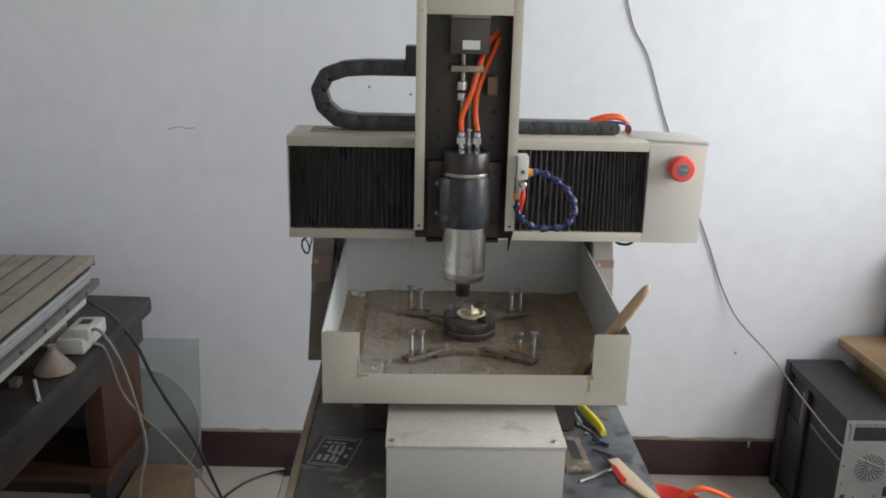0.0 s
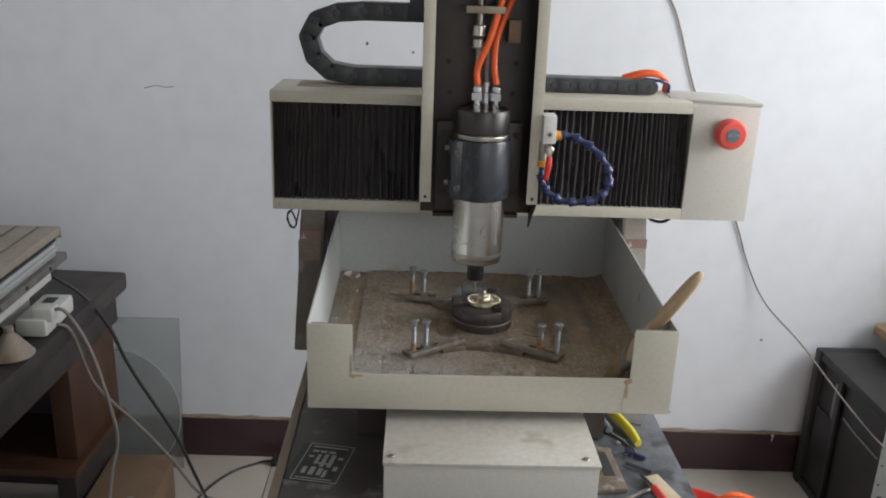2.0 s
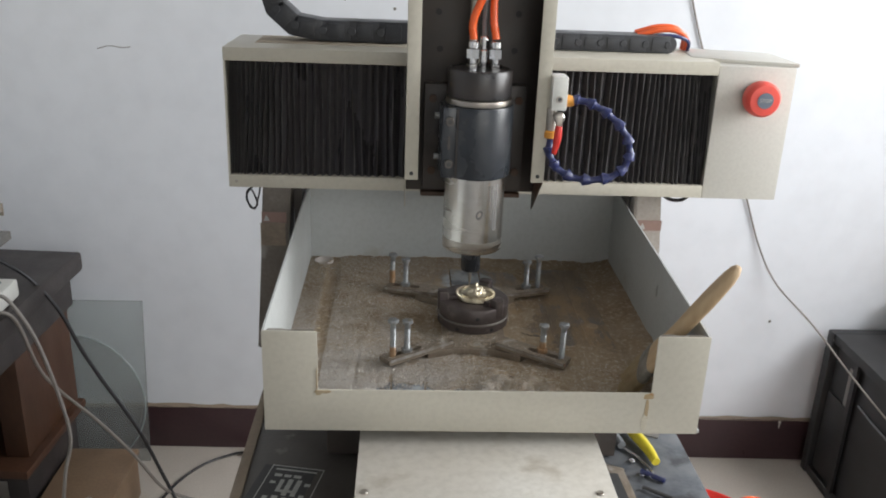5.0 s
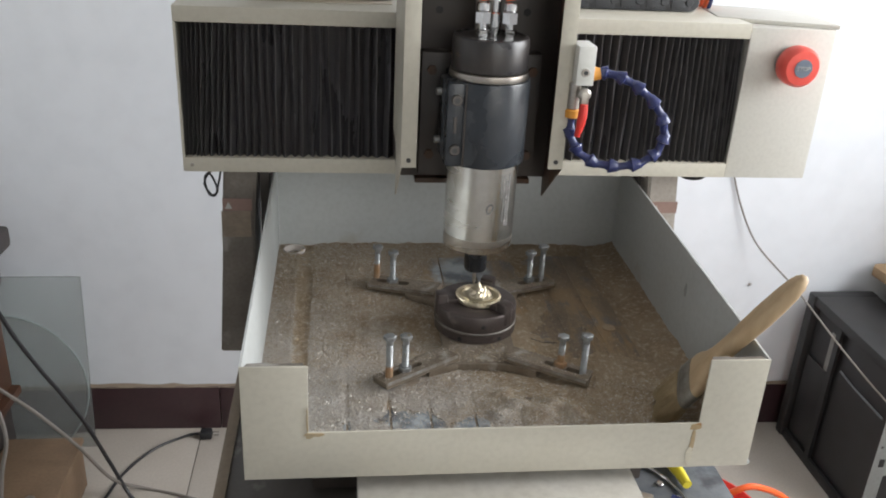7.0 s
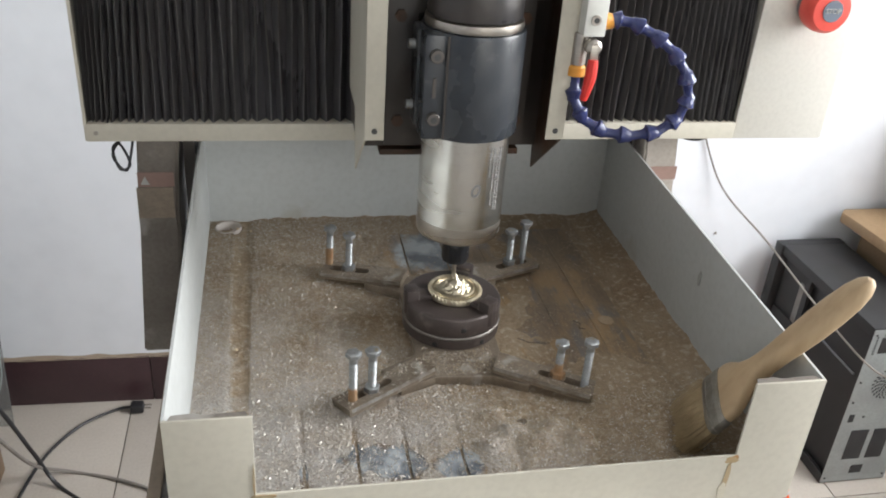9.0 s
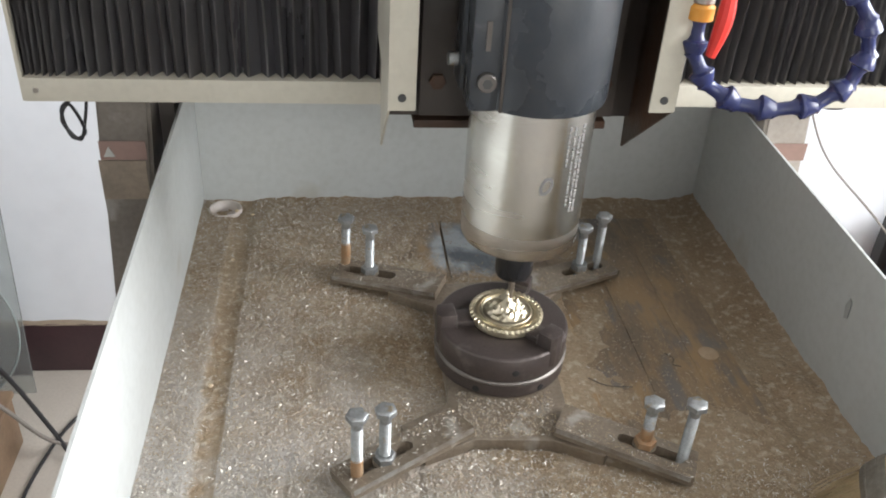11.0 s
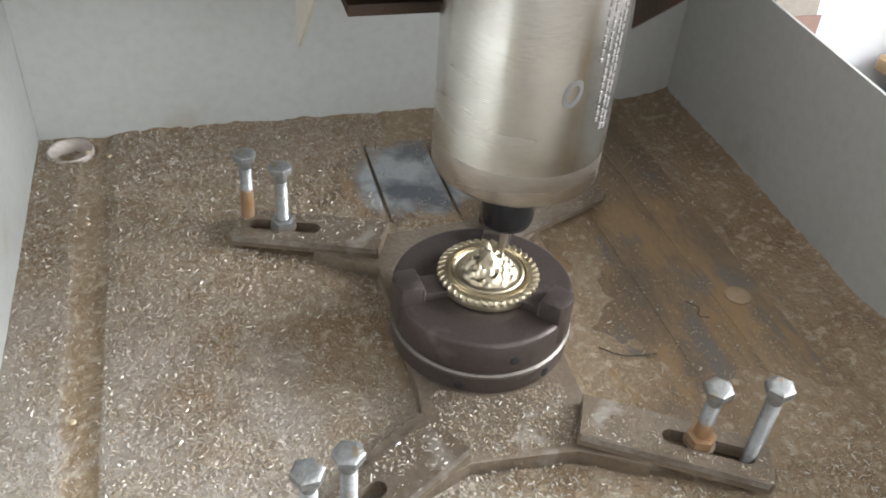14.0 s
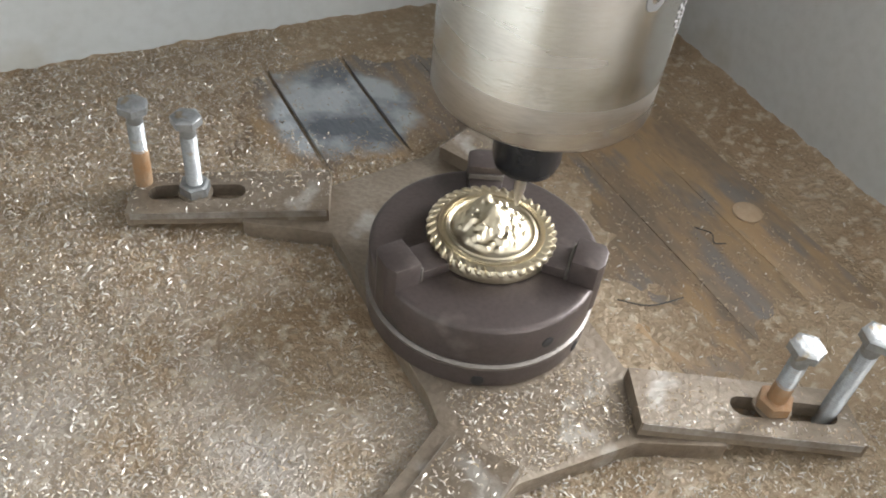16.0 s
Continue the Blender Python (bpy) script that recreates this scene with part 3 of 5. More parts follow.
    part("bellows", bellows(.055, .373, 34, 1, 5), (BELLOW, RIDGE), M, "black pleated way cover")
    part("rail_screw", cyl((-.362, 1.7415, 1.2065), .0025, .001, "y", 10), STEEL2, M)
    eb = part("control_box", B(.3765, .4975, 1.7455, 1.855, 1.1945, 1.4065, .003), CREAMBOX, M, "warm grey sheet-metal end box")
    part("box_lid", prism([(.345, 1.79), (.50, 1.745), (.50, 1.87), (.36, 1.90)], 1.4067, 1.4125, bev=.001), CREAMBOX, eb)
    st = part("stop_button", lathe([(.0185, 0), (.021, .003), (.0265, .008), (.0272, .016), (.0262, .026), (.0225, .031), (.0125, .032)], (.4395, 1.7405, 1.361), 48, AX["y"]), SALMON, eb, "red mushroom emergency stop button")
    part("collar", cyl((.4395, 1.7452, 1.361), .0225, .006, "y", 32, .001), GREY, st)
    part("face", cyl((.4395, 1.7086, 1.361), .0122, .0012, "y", 32, .0003), INKBLUE, st)
    tx = text_mesh("STOP", .0078, .0004)
    bmesh.ops.transform(tx, matrix=Matrix.Translation((.4395, 1.7071, 1.361)) @ Matrix.Rotation(radians(90), 4, "X"), verts=tx.verts)
    part("lettering", tx, PALEINK, st)
    # cable chain lying on the beam and looping back to the head
    path = [(-.10, 1.845, 1.430), (-.145, 1.845, 1.430), (-.19, 1.845, 1.430), (-.235, 1.845, 1.430), (-.278, 1.845, 1.437), (-.306, 1.845, 1.462), (-.316, 1.845, 1.497),
            (-.300, 1.845, 1.527), (-.262, 1.845, 1.541), (-.215, 1.845, 1.545), (-.17, 1.845, 1.545), (-.125, 1.845, 1.545), (-.085, 1.845, 1.545)]
    ch = None
    for i, bm in enumerate(chain_links(path, .045, .033)):
        if ch is None:
            ch = part("cable_chain", bm, CHAIN, M, "black plastic cable chain, looped")
        else:
            part("link", bm, CHAIN, ch)
    part("chain_mount", B(-.134, -.098, 1.82, 1.87, 1.535, 1.592, .004), CHAIN, ch)
    path = [(.10 + .036 * i, 1.845, 1.4255) for i in range(7)]
    ch = None
    for bm in chain_links(path, .05, .027):
        if ch is None:
            ch = part("cable_chain", bm, CHAIN, M, "black plastic cable chain on the beam")
        else:
            part("link", bm, CHAIN, ch)
    for k, (dy, dz, mt) in enumerate(((0, 0, ORANGE), (.016, .003, ORANGE), (-.012, -.008, BLUE))):
        part("coolant_hose", tube([(.27, 1.845 + dy, 1.436 + dz), (.305, 1.845 + dy, 1.446 + dz), (.335, 1.847 + dy, 1.445 + dz), (.354, 1.855 + dy, 1.432 + dz * .4), (.359, 1.87 + dy, 1.413)], .0046 if k < 2 else .003, 8, 10), mt, M, "orange hose" if k < 2 else "blue cable")
    # cable loops hanging beside and under the beam
    bm = tube([(-.335, 1.752, 1.197), (-.349, 1.752, 1.185), (-.344, 1.752, 1.160), (-.333, 1.752, 1.166), (-.342, 1.752, 1.19), (-.350, 1.752, 1.175), (-.338, 1.752, 1.158), (-.331, 1.752, 1.178), (-.327, 1.752, 1.197)], .0015, 6, 6)
    part("cable_loop", bm, CABLEB, M, "coiled black cable ends")
    part("cable", tube([(.325, 1.80, 1.19), (.34, 1.795, 1.178), (.36, 1.79, 1.178), (.372, 1.785, 1.19), (.376, 1.785, 1.20)], .003, 6, 8), CABLEB, M, "short black cable under the beam")
    # rating plate
    c, s = math.cos(radians(-9)), math.sin(radians(-9))
    rp = part("rating_plate", prism([(-.280, 1.431), (-.209, 1.419), (-.231, 1.318), (-.302, 1.331)], .9003, .9012), INK, M, "black rating plate with pale unreadable lines")

    def onplate(u, v):
        return (-.2945 + .0075 + (.0635) * u + .0200 * v, 1.3285 + .004 - .0115 * u + .094 * v)
    for u0, u1, v0, v1 in ((.06, .92, .93, .96), (.1, .25, .78, .84), (.3, .45, .78, .84), (.5, .66, .78, .84), (.08, .2, .62, .67), (.28, .36, .45, .72), (.44, .54, .38, .74), (.62, .72, .38, .74), (.36, .70, .45, .50), (.8, .92, .62, .68),
                           (.10, .2, .16, .34), (.28, .40, .14, .36), (.48, .58, .14, .34), (.62, .70, .1, .3), (.04, .9, .03, .05), (.8, .9, .3, .42), (-.05, 1.05, -.03, -.012), (-.05, 1.05, 1.015, 1.03), (-.05, -.03, -.03, 1.03), (1.03, 1.05, -.03, 1.03)):
        part("line", prism([onplate(u0, v0), onplate(u1, v0), onplate(u1, v1), onplate(u0, v1)], .90125, .9015), PALEINK, rp)
    return M


def head(M):
    """The carriage that slides along the beam: cover, spindle, hoses and coolant valve."""
    H = part("carriage", B(-.0955, .0925, 1.655, 1.737, 1.225, 1.69, .002), BLACK, M, "black carriage with spindle and cream cover", at=(0, 1.6, 1.3))
    # U-shaped cover: two front strips, top bar, two side plates with pointed lower ends
    for x0, x1 in ((-.0975, -.0795), (.0765, .0945)):
        part("cover_strip", B(x0, x1, 1.578, 1.5802, 1.262, 1.705, .0006), CREAM, H)
        part("hole", cyl(((x0 + x1) / 2, 1.5779, 1.271), .0028, .0006, "y", 14), INK, H)
        part("hole", cyl(((x0 + x1) / 2, 1.5779, 1.668), .0022, .0006, "y", 14), STEEL2, H)
    part("top_bar", B(-.0793, .0763, 1.5782, 1.5802, 1.662, 1.705, .0006), CREAM, H)
    for x, s in ((-.0975, 1), (.0945, -1)):
        out = [(1.5803, 1.705), (1.5803, 1.262), (1.664, 1.196), (1.672, 1.262), (1.735, 1.262), (1.735, 1.705)]
        m = Matrix.Translation((x + (0 if s > 0 else -.0016), 0, 0)) @ Matrix(((0, 0, 1, 0), (1, 0, 0, 0), (0, 1, 0, 0), (0, 0, 0, 1)))
        part("side_plate", prism(out, 0, .0016, m=m), CREAM if s > 0 else RUSTY, H)
    part("bottom_plate", B(-.074, .072, 1.648, 1.738, 1.218, 1.2245, .001), RUSTY, H)
    # stepper motor, bracket and coupling above the spindle
    mo = part("stepper_motor", B(-.036, .036, 1.585, 1.653, 1.592, 1.655, .003), BLACK, H, "black stepper motor")
    part("motor_flange", B(-.036, .036, 1.587, 1.654, 1.655, 1.666, .002), PLATE, mo)
    part("motor_label", B(-.0135, .0185, 1.5842, 1.585, 1.601, 1.617), WHITEP, mo, "white paper label")
    part("motor_bracket", B(-.033, .028, 1.59, 1.654, 1.560, 1.571, .001), PLATE, H)
    part("coupling", cyl((-.008, 1.625, 1.505), .013, .036, "z", 24, .001), STEEL, H, "steel coupling")
    part("coupling_ring", cyl((-.008, 1.625, 1.519), .0135, .006, "z", 24, .0005), BLACK, H)
    part("lead_screw", cyl((-.008, 1.625, 1.40), .006, .19, "z", 16), STEEL2, H)
    part("brown_block", B(.037, .056, 1.62, 1.652, 1.515, 1.55, .001), BOXWOOD, H)
    part("mount_plate", B(-.072, .070, 1.632, 1.6545, 1.235, 1.385, .001), BLACK, H)
    for z in (1.262, 1.365):
        for x in (-.060, .060):
            part("bolt", hexa((x, 1.632, z), .006, .004, m=AX["y"]), RUSTY, H)
    for z, x in ((1.43, -.052), (1.43, .052), (1.48, -.055), (1.48, .055)):
        part("hole", cyl((x, 1.655, z), .0045, .0006, "y", 12), DARK, H)
    cx, cy = 0.0, 1.589
    # spindle clamp with its bolted flange
    cl = part("spindle_clamp", lathe([(.0425, 1.272), (.0468, 1.273), (.0475, 1.276), (.0475, 1.366), (.0468, 1.3685), (.0425, 1.369)], (cx, cy, 0), 64), CLAMPM, H, "blue-black enamelled spindle clamp")
    part("clamp_back", B(cx - .044, cx + .044, cy + .02, 1.633, 1.272, 1.368, .003), CLAMPM, cl)
    part("flange", B(cx - .050, cx - .030, cy - .036, cy - .010, 1.272, 1.368, .004), CLAMPM, cl)
    part("flange", B(cx - .052, cx - .036, cy - .006, cy + .022, 1.274, 1.366, .004), CLAMPM, cl)
    for z in (1.293, 1.350):
        part("socket_bolt", cyl((cx - .0395, cy - .0355, z), .0060, .0060, "y", 20, .0008), DARKBOLT, cl)
        part("socket", cyl((cx - .0395, cy - .0413, z), .0033, .0006, "y", 6), INK, cl)
        part("bolt_end", cyl((cx - .0585, cy + .005, z - .001), .0045, .0075, "x", 14, .0008), ZINC, cl)
    part("spring_slot", B(cx - .0415, cx - .0385, cy - .0372, cy - .035, 1.312, 1.330), DARKBOLT, cl)
    part("seam", B(cx - .0305, cx - .0285, cy - .0385, cy - .034, 1.273, 1.367), BLACK, cl)
    # spindle body
    sp = part("spindle_body", lathe([(.0422, 1.271), (.0422, 1.1812)], (cx, cy, 0), 72), STEEL, H, "brushed stainless spindle body")
    part("nose", lathe([(.0420, 1.1811), (.0420, 1.1655), (.0412, 1.1640), (.0400, 1.1632), (.012, 1.1632), (.012, 1.154)], (cx, cy, 0), 64), NOSEM, sp)
    nut = part("collet_nut", lathe([(.010, 1.1628), (.0132, 1.160), (.0140, 1.152), (.0142, 1.131), (.0130, 1.1270), (.006, 1.1255)], (cx, cy, 0), 32), BLACKNUT, sp, "black collet nut")
    part("cutter", lathe([(.0025, 1.127), (.0025, 1.113), (.0008, 1.1035)], (cx, cy, 0), 16), STEEL2, nut, "slim steel cutter")
    part("ring", lathe([(.040, 1.369), (.0445, 1.3695), (.0452, 1.372), (.0445, 1.377), (.040, 1.378)], (cx, cy, 0), 64), STEEL2, sp)
    part("cap", lathe([(.0405, 1.3775), (.0428, 1.379), (.0432, 1.383), (.0432, 1.411), (.0420, 1.4145), (.0385, 1.4155), (.0365, 1.4135), (.0, 1.413)], (cx, cy, 0), 64), CAPM, sp, "black motor cap, rusty on top")
    # engraved ring mark and lines of small print, read as bars
    lg = bmesh.new()
    for k in range(28):
        a = 2 * math.pi * k / 28
        th = radians(-83 + 4.8 * math.cos(a) + 1.6 * math.sin(a))
        z = 1.223 + .0054 * math.sin(a)
        own = B(-.0009, .0009, -.0002, .0002, -.0011, .0011)
        bmesh.ops.transform(own, matrix=Matrix.Translation((cx + .04225 * math.cos(th), cy + .04225 * math.sin(th), z)) @ Matrix.Rotation(th + radians(90), 4, "Z"), verts=own.verts)
        join(lg, own)
    part("engraved_mark", lg, INKSTEEL, sp)
    rnd = random.Random(8)
    for th0, z0, z1, w in ((-60, 1.205, 1.262, .0018), (-54, 1.20, 1.255, .0022), (-49, 1.20, 1.262, .0024), (-66, 1.236, 1.262, .0016)):
        bm = bmesh.new()
        z = z1
        while z > z0:
            hgt = rnd.uniform(.0016, .0034)
            own = B(-w / 2, w / 2, -.0002, .0002, -hgt / 2, hgt / 2)
            th = radians(th0)
            bmesh.ops.transform(own, matrix=Matrix.Translation((cx + .04225 * math.cos(th), cy + .04225 * math.sin(th), z)) @ Matrix.Rotation(th + radians(90), 4, "Z"), verts=own.verts)
            join(bm, own)
            z -= hgt + .0011
        part("small_print", bm, INKSTEEL, sp)
    # water fittings and hoses
    for x, top in ((-.0105, [(-.0105, 1.593, 1.452), (-.0115, 1.592, 1.477), (.006, 1.592, 1.523), (.022, 1.60, 1.578), (.038, 1.62, 1.613), (.058, 1.66, 1.63)]),
                   (.0195, [(.0195, 1.593, 1.452), (.0150, 1.598, 1.482), (.018, 1.605, 1.523), (.036, 1.615, 1.573), (.052, 1.63, 1.606), (.062, 1.665, 1.62)])):
        f = part("water_fitting", lathe([(.006, 1.412), (.006, 1.420), (.0048, 1.4205), (.0048, 1.428)], (x, cy, 0), 20), CHROME, sp, "chrome water fitting")
        part("nut", hexa((x, cy, 1.4145), .0085, .007, bev=.001), CHROME, f)
        part("nut", hexa((x, cy, 1.428), .0092, .013, bev=.0012, turn=.3), CHROME, f)
        part("nut", cyl((x, cy, 1.441), .0075, .009, "z", 20, .001), CHROME, f)
        part("water_hose", tube(top, .0052, 8, 12), ORANGE, H, "bright orange water hose")
    f = part("power_plug", cyl((.0045, cy + .012, 1.412), .0078, .026, "z", 20, .001), CHROME, sp, "chrome power connector")
    part("plug_collar", cyl((.0045, cy + .012, 1.438), .0062, .018, "z", 20, .001), CHROME, f)
    part("spindle_cable", tube([(.0045, cy + .012, 1.455), (.004, cy + .014, 1.48), (.007, cy + .02, 1.53), (.02, 1.64, 1.58)], .0032, 6, 8), GREY, H)
    # coolant valve block and jointed hose
    vb = part("valve_block", B(.0945, .1150, 1.563, 1.600, 1.366, 1.410, .0015), WHITEP, H, "white coolant valve block")
    part("port", cyl((.1045, 1.5628, 1.381), .0048, .0012, "y", 18, .0003), STEEL2, vb)
    part("port_hole", cyl((.1045, 1.5617, 1.381), .0026, .0005, "y", 14), INK, vb)
    va = part("valve", cyl((.0985, 1.580, 1.336), .0075, .031, "z", 18, .001), STEEL2, vb, "brass tap with red lever")
    part("tap_nut", lathe([(.0065, 0), (.0075, .002), (.0075, .009), (.005, .011)], (.1065, 1.572, 1.356), 16, AX["y"]), STEEL2, va)
    part("lever", B(.1025, .1105, 1.560, 1.564, 1.341, 1.359, .0012), STEEL2, va)
    part("grip", tube([(.1065, 1.561, 1.346), (.1055, 1.560, 1.328), (.1025, 1.561, 1.308)], .0045, 6, 10, radii=lambda u: .0032 + .0022 * math.sin(math.pi * min(1, u * .8 + .2))), RED, va, "red lever grip")
    part("amber_nut", lathe([(.0085, 0), (.0085, .008), (.006, .011)], (.0985, 1.580, 1.326), 18), AMBER, va)
    part("amber_nut", lathe([(.0095, 0), (.0065, .012), (.005, .013)], (.1150, 1.580, 1.3765), 18, AX["x"]), AMBER, vb)
    loop = smooth_path([(0.1260, 1.58, 1.3785), (0.1450, 1.574, 1.3765), (0.1650, 1.568, 1.3675), (0.1840, 1.563, 1.3535), (0.1990, 1.56, 1.3345), (0.2065, 1.56, 1.3115), (0.2000, 1.56, 1.2905), (0.1810, 1.56, 1.2765), (0.1550, 1.563, 1.2715), (0.1300, 1.568, 1.2735), (0.1090, 1.573, 1.2855), (0.0985, 1.577, 1.3045), (0.0985, 1.58, 1.3245)], 3)
    hs = None
    for a, b in zip(loop[::3], loop[3::3]):
        d = b - a
        q = d.to_track_quat("Z", "Y").to_matrix().to_4x4()
        L = d.length
        bm = lathe([(.0040, -L * .08), (.0058, 0), (.0086, L * .30), (.0086, L * .36), (.0060, L * .42), (.0046, L * .55), (.0046, L * .90), (.0062, L * 1.06), (.004, L * 1.10)], a, 14, q)
        if hs is None:
            hs = part("jointed_hose", bm, BLUE, H, "dark blue jointed coolant hose, looped")
        else:
            part("joint", bm, BLUE, H)
    return H


def bed_mix():
    """The bed: oily brown metal, wiped bare and bluish in a few places."""
    m = BEDM
    nt = m.node_tree
    n, lk = nt.nodes, nt.links
    b = n["Principled BSDF"]
    old = b.inputs["Base Color"].links[0].from_socket
    tc = n.new("ShaderNodeTexCoord")
    nz = n.new("ShaderNodeTexNoise")
    nz.inputs["Scale"].default_value, nz.inputs["Detail"].default_value = 45, 8
    lk.new(tc.outputs["Object"], nz.inputs["Vector"])
    total = None
    for c, r in (((.008, .172, 1.034), .047), ((-.075, -.205, 1.034), .024), ((-.025, -.212, 1.034), .022), ((-.145, -.20, 1.034), .022), ((-.105, -.195, 1.034), .020),):
        d = n.new("ShaderNodeVectorMath")
        d.operation = "DISTANCE"
        lk.new(tc.outputs["Object"], d.inputs[0])
        d.inputs[1].default_value = c
        mr = n.new("ShaderNodeMapRange")
        lk.new(d.outputs["Value"], mr.inputs["Value"])
        for k, v in zip(("From Min", "From Max", "To Min", "To Max"), (r * .6, r * 1.5, 1, 0)):
            mr.inputs[k].default_value = v
        if total is None:
            total = mr.outputs[0]
        else:
            mx = n.new("ShaderNodeMath")
            mx.operation = "MAXIMUM"
            lk.new(total, mx.inputs[0])
            lk.new(mr.outputs[0], mx.inputs[1])
            total = mx.outputs[0]
    ad = n.new("ShaderNodeMath")
    ad.operation = "MULTIPLY_ADD"
    lk.new(nz.outputs["Fac"], ad.inputs[0])
    ad.inputs[1].default_value = 1.2
    lk.new(total, ad.inputs[2])
    sh = n.new("ShaderNodeMapRange")
    lk.new(ad.outputs[0], sh.inputs["Value"])
    sh.inputs["From Min"].default_value, sh.inputs["From Max"].default_value = 1.05, 1.35
    nz2 = n.new("ShaderNodeTexNoise")
    nz2.inputs["Scale"].default_value, nz2.inputs["Detail"].default_value = 30, 6
    lk.new(tc.outputs["Object"], nz2.inputs["Vector"])
    rp = n.new("ShaderNodeValToRGB")
    e = rp.color_ramp.elements
    e[0].position, e[0].color = .42, (.12, .135, .155, 1)
    e[1].position, e[1].color = .58, (.385, .415, .435, 1)
    lk.new(nz2.outputs["Fac"], rp.inputs[0])
    # grey wiped streaks along the slats, in patches
    mp = n.new("ShaderNodeMapping")
    mp.inputs["Scale"].default_value, mp.inputs["Rotation"].default_value = (1, 0.13, 1), (0, 0, radians(9))
    lk.new(tc.outputs["Object"], mp.inputs["Vector"])
    st, pa = n.new("ShaderNodeTexNoise"), n.new("ShaderNodeTexNoise")
    st.inputs["Scale"].default_value, st.inputs["Detail"].default_value = 75, 7
    pa.inputs["Scale"].default_value, pa.inputs["Detail"].default_value = 17, 4
    lk.new(mp.outputs[0], st.inputs["Vector"])
    lk.new(tc.outputs["Object"], pa.inputs["Vector"])
    sm = n.new("ShaderNodeMath")
    lk.new(st.outputs["Fac"], sm.inputs[0])
    lk.new(pa.outputs["Fac"], sm.inputs[1])
    sr = n.new("ShaderNodeMapRange")
    lk.new(sm.outputs[0], sr.inputs["Value"])
    for k, v in zip(("From Min", "From Max", "To Min", "To Max"), (1.03, 1.16, 0, .8)):
        sr.inputs[k].default_value = v
    sx = n.new("ShaderNodeMix")
    sx.data_type = "RGBA"
    lk.new(sr.outputs[0], sx.inputs["Factor"])
    lk.new(old, sx.inputs["A"])
    sx.inputs["B"].default_value = (.165, .155, .15, 1)
    old = sx.outputs["Result"]
    mix = n.new("ShaderNodeMix")
    mix.data_type = "RGBA"
    lk.new(sh.outputs[0], mix.inputs["Factor"])
    lk.new(old, mix.inputs["A"])
    lk.new(rp.outputs[0], mix.inputs["B"])
    lk.new(mix.outputs["Result"], b.inputs["Base Color"])
    return m


BEDMIX = bed_mix()
GREYSTEEL = mat("dull_steel", (0.30, 0.29, 0.27), 0.45, 0.8, (0.2, 0.18, 0.16), 30, 300, 0.1)
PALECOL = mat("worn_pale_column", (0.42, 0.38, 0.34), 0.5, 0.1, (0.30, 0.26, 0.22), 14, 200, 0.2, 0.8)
RUSTDUST = mat("rust_brown_dust", (0.37, 0.30, 0.22), 0.85, 0, (0.46, 0.41, 0.33), 16, 200, 0.3, 0.8)
DARKBOLT = mat("oiled_bolt_steel", (0.14, 0.13, 0.12), 0.4, 0.7, (0.09, 0.075, 0.065), 40, 300, 0.1)
BLACKNUT = mat("black_oxide", (0.016, 0.017, 0.02), 0.22, 0.3, (0.03, 0.03, 0.03), 60, 400, 0.05)
CAPM = mat("cap_enamel", (0.022, 0.023, 0.026), 0.32, 0, (0.05, 0.04, 0.034), 22, 300, 0.1, 0.8, stain=(0.16, 0.09, 0.05), stain_at=0.66, stain_scale=40)
INKSTEEL = mat("etched_ink", (0.17, 0.165, 0.16), 0.5, 0.2)
MACHINE = machine()
CARRIAGE = head(MACHINE)
# ---- what lies in the tray ----
CHUCK = (0.004, 1.592)
# strap clamps: inner end, outer end, lean over the long edge
CLAMPS = [((-.033, 1.514), (-.124, 1.464), -11), ((.036, 1.511), (.123, 1.466), 6), ((-.033, 1.680), (-.125, 1.722), 0), ((.045, 1.680), (.128, 1.722), 0)]


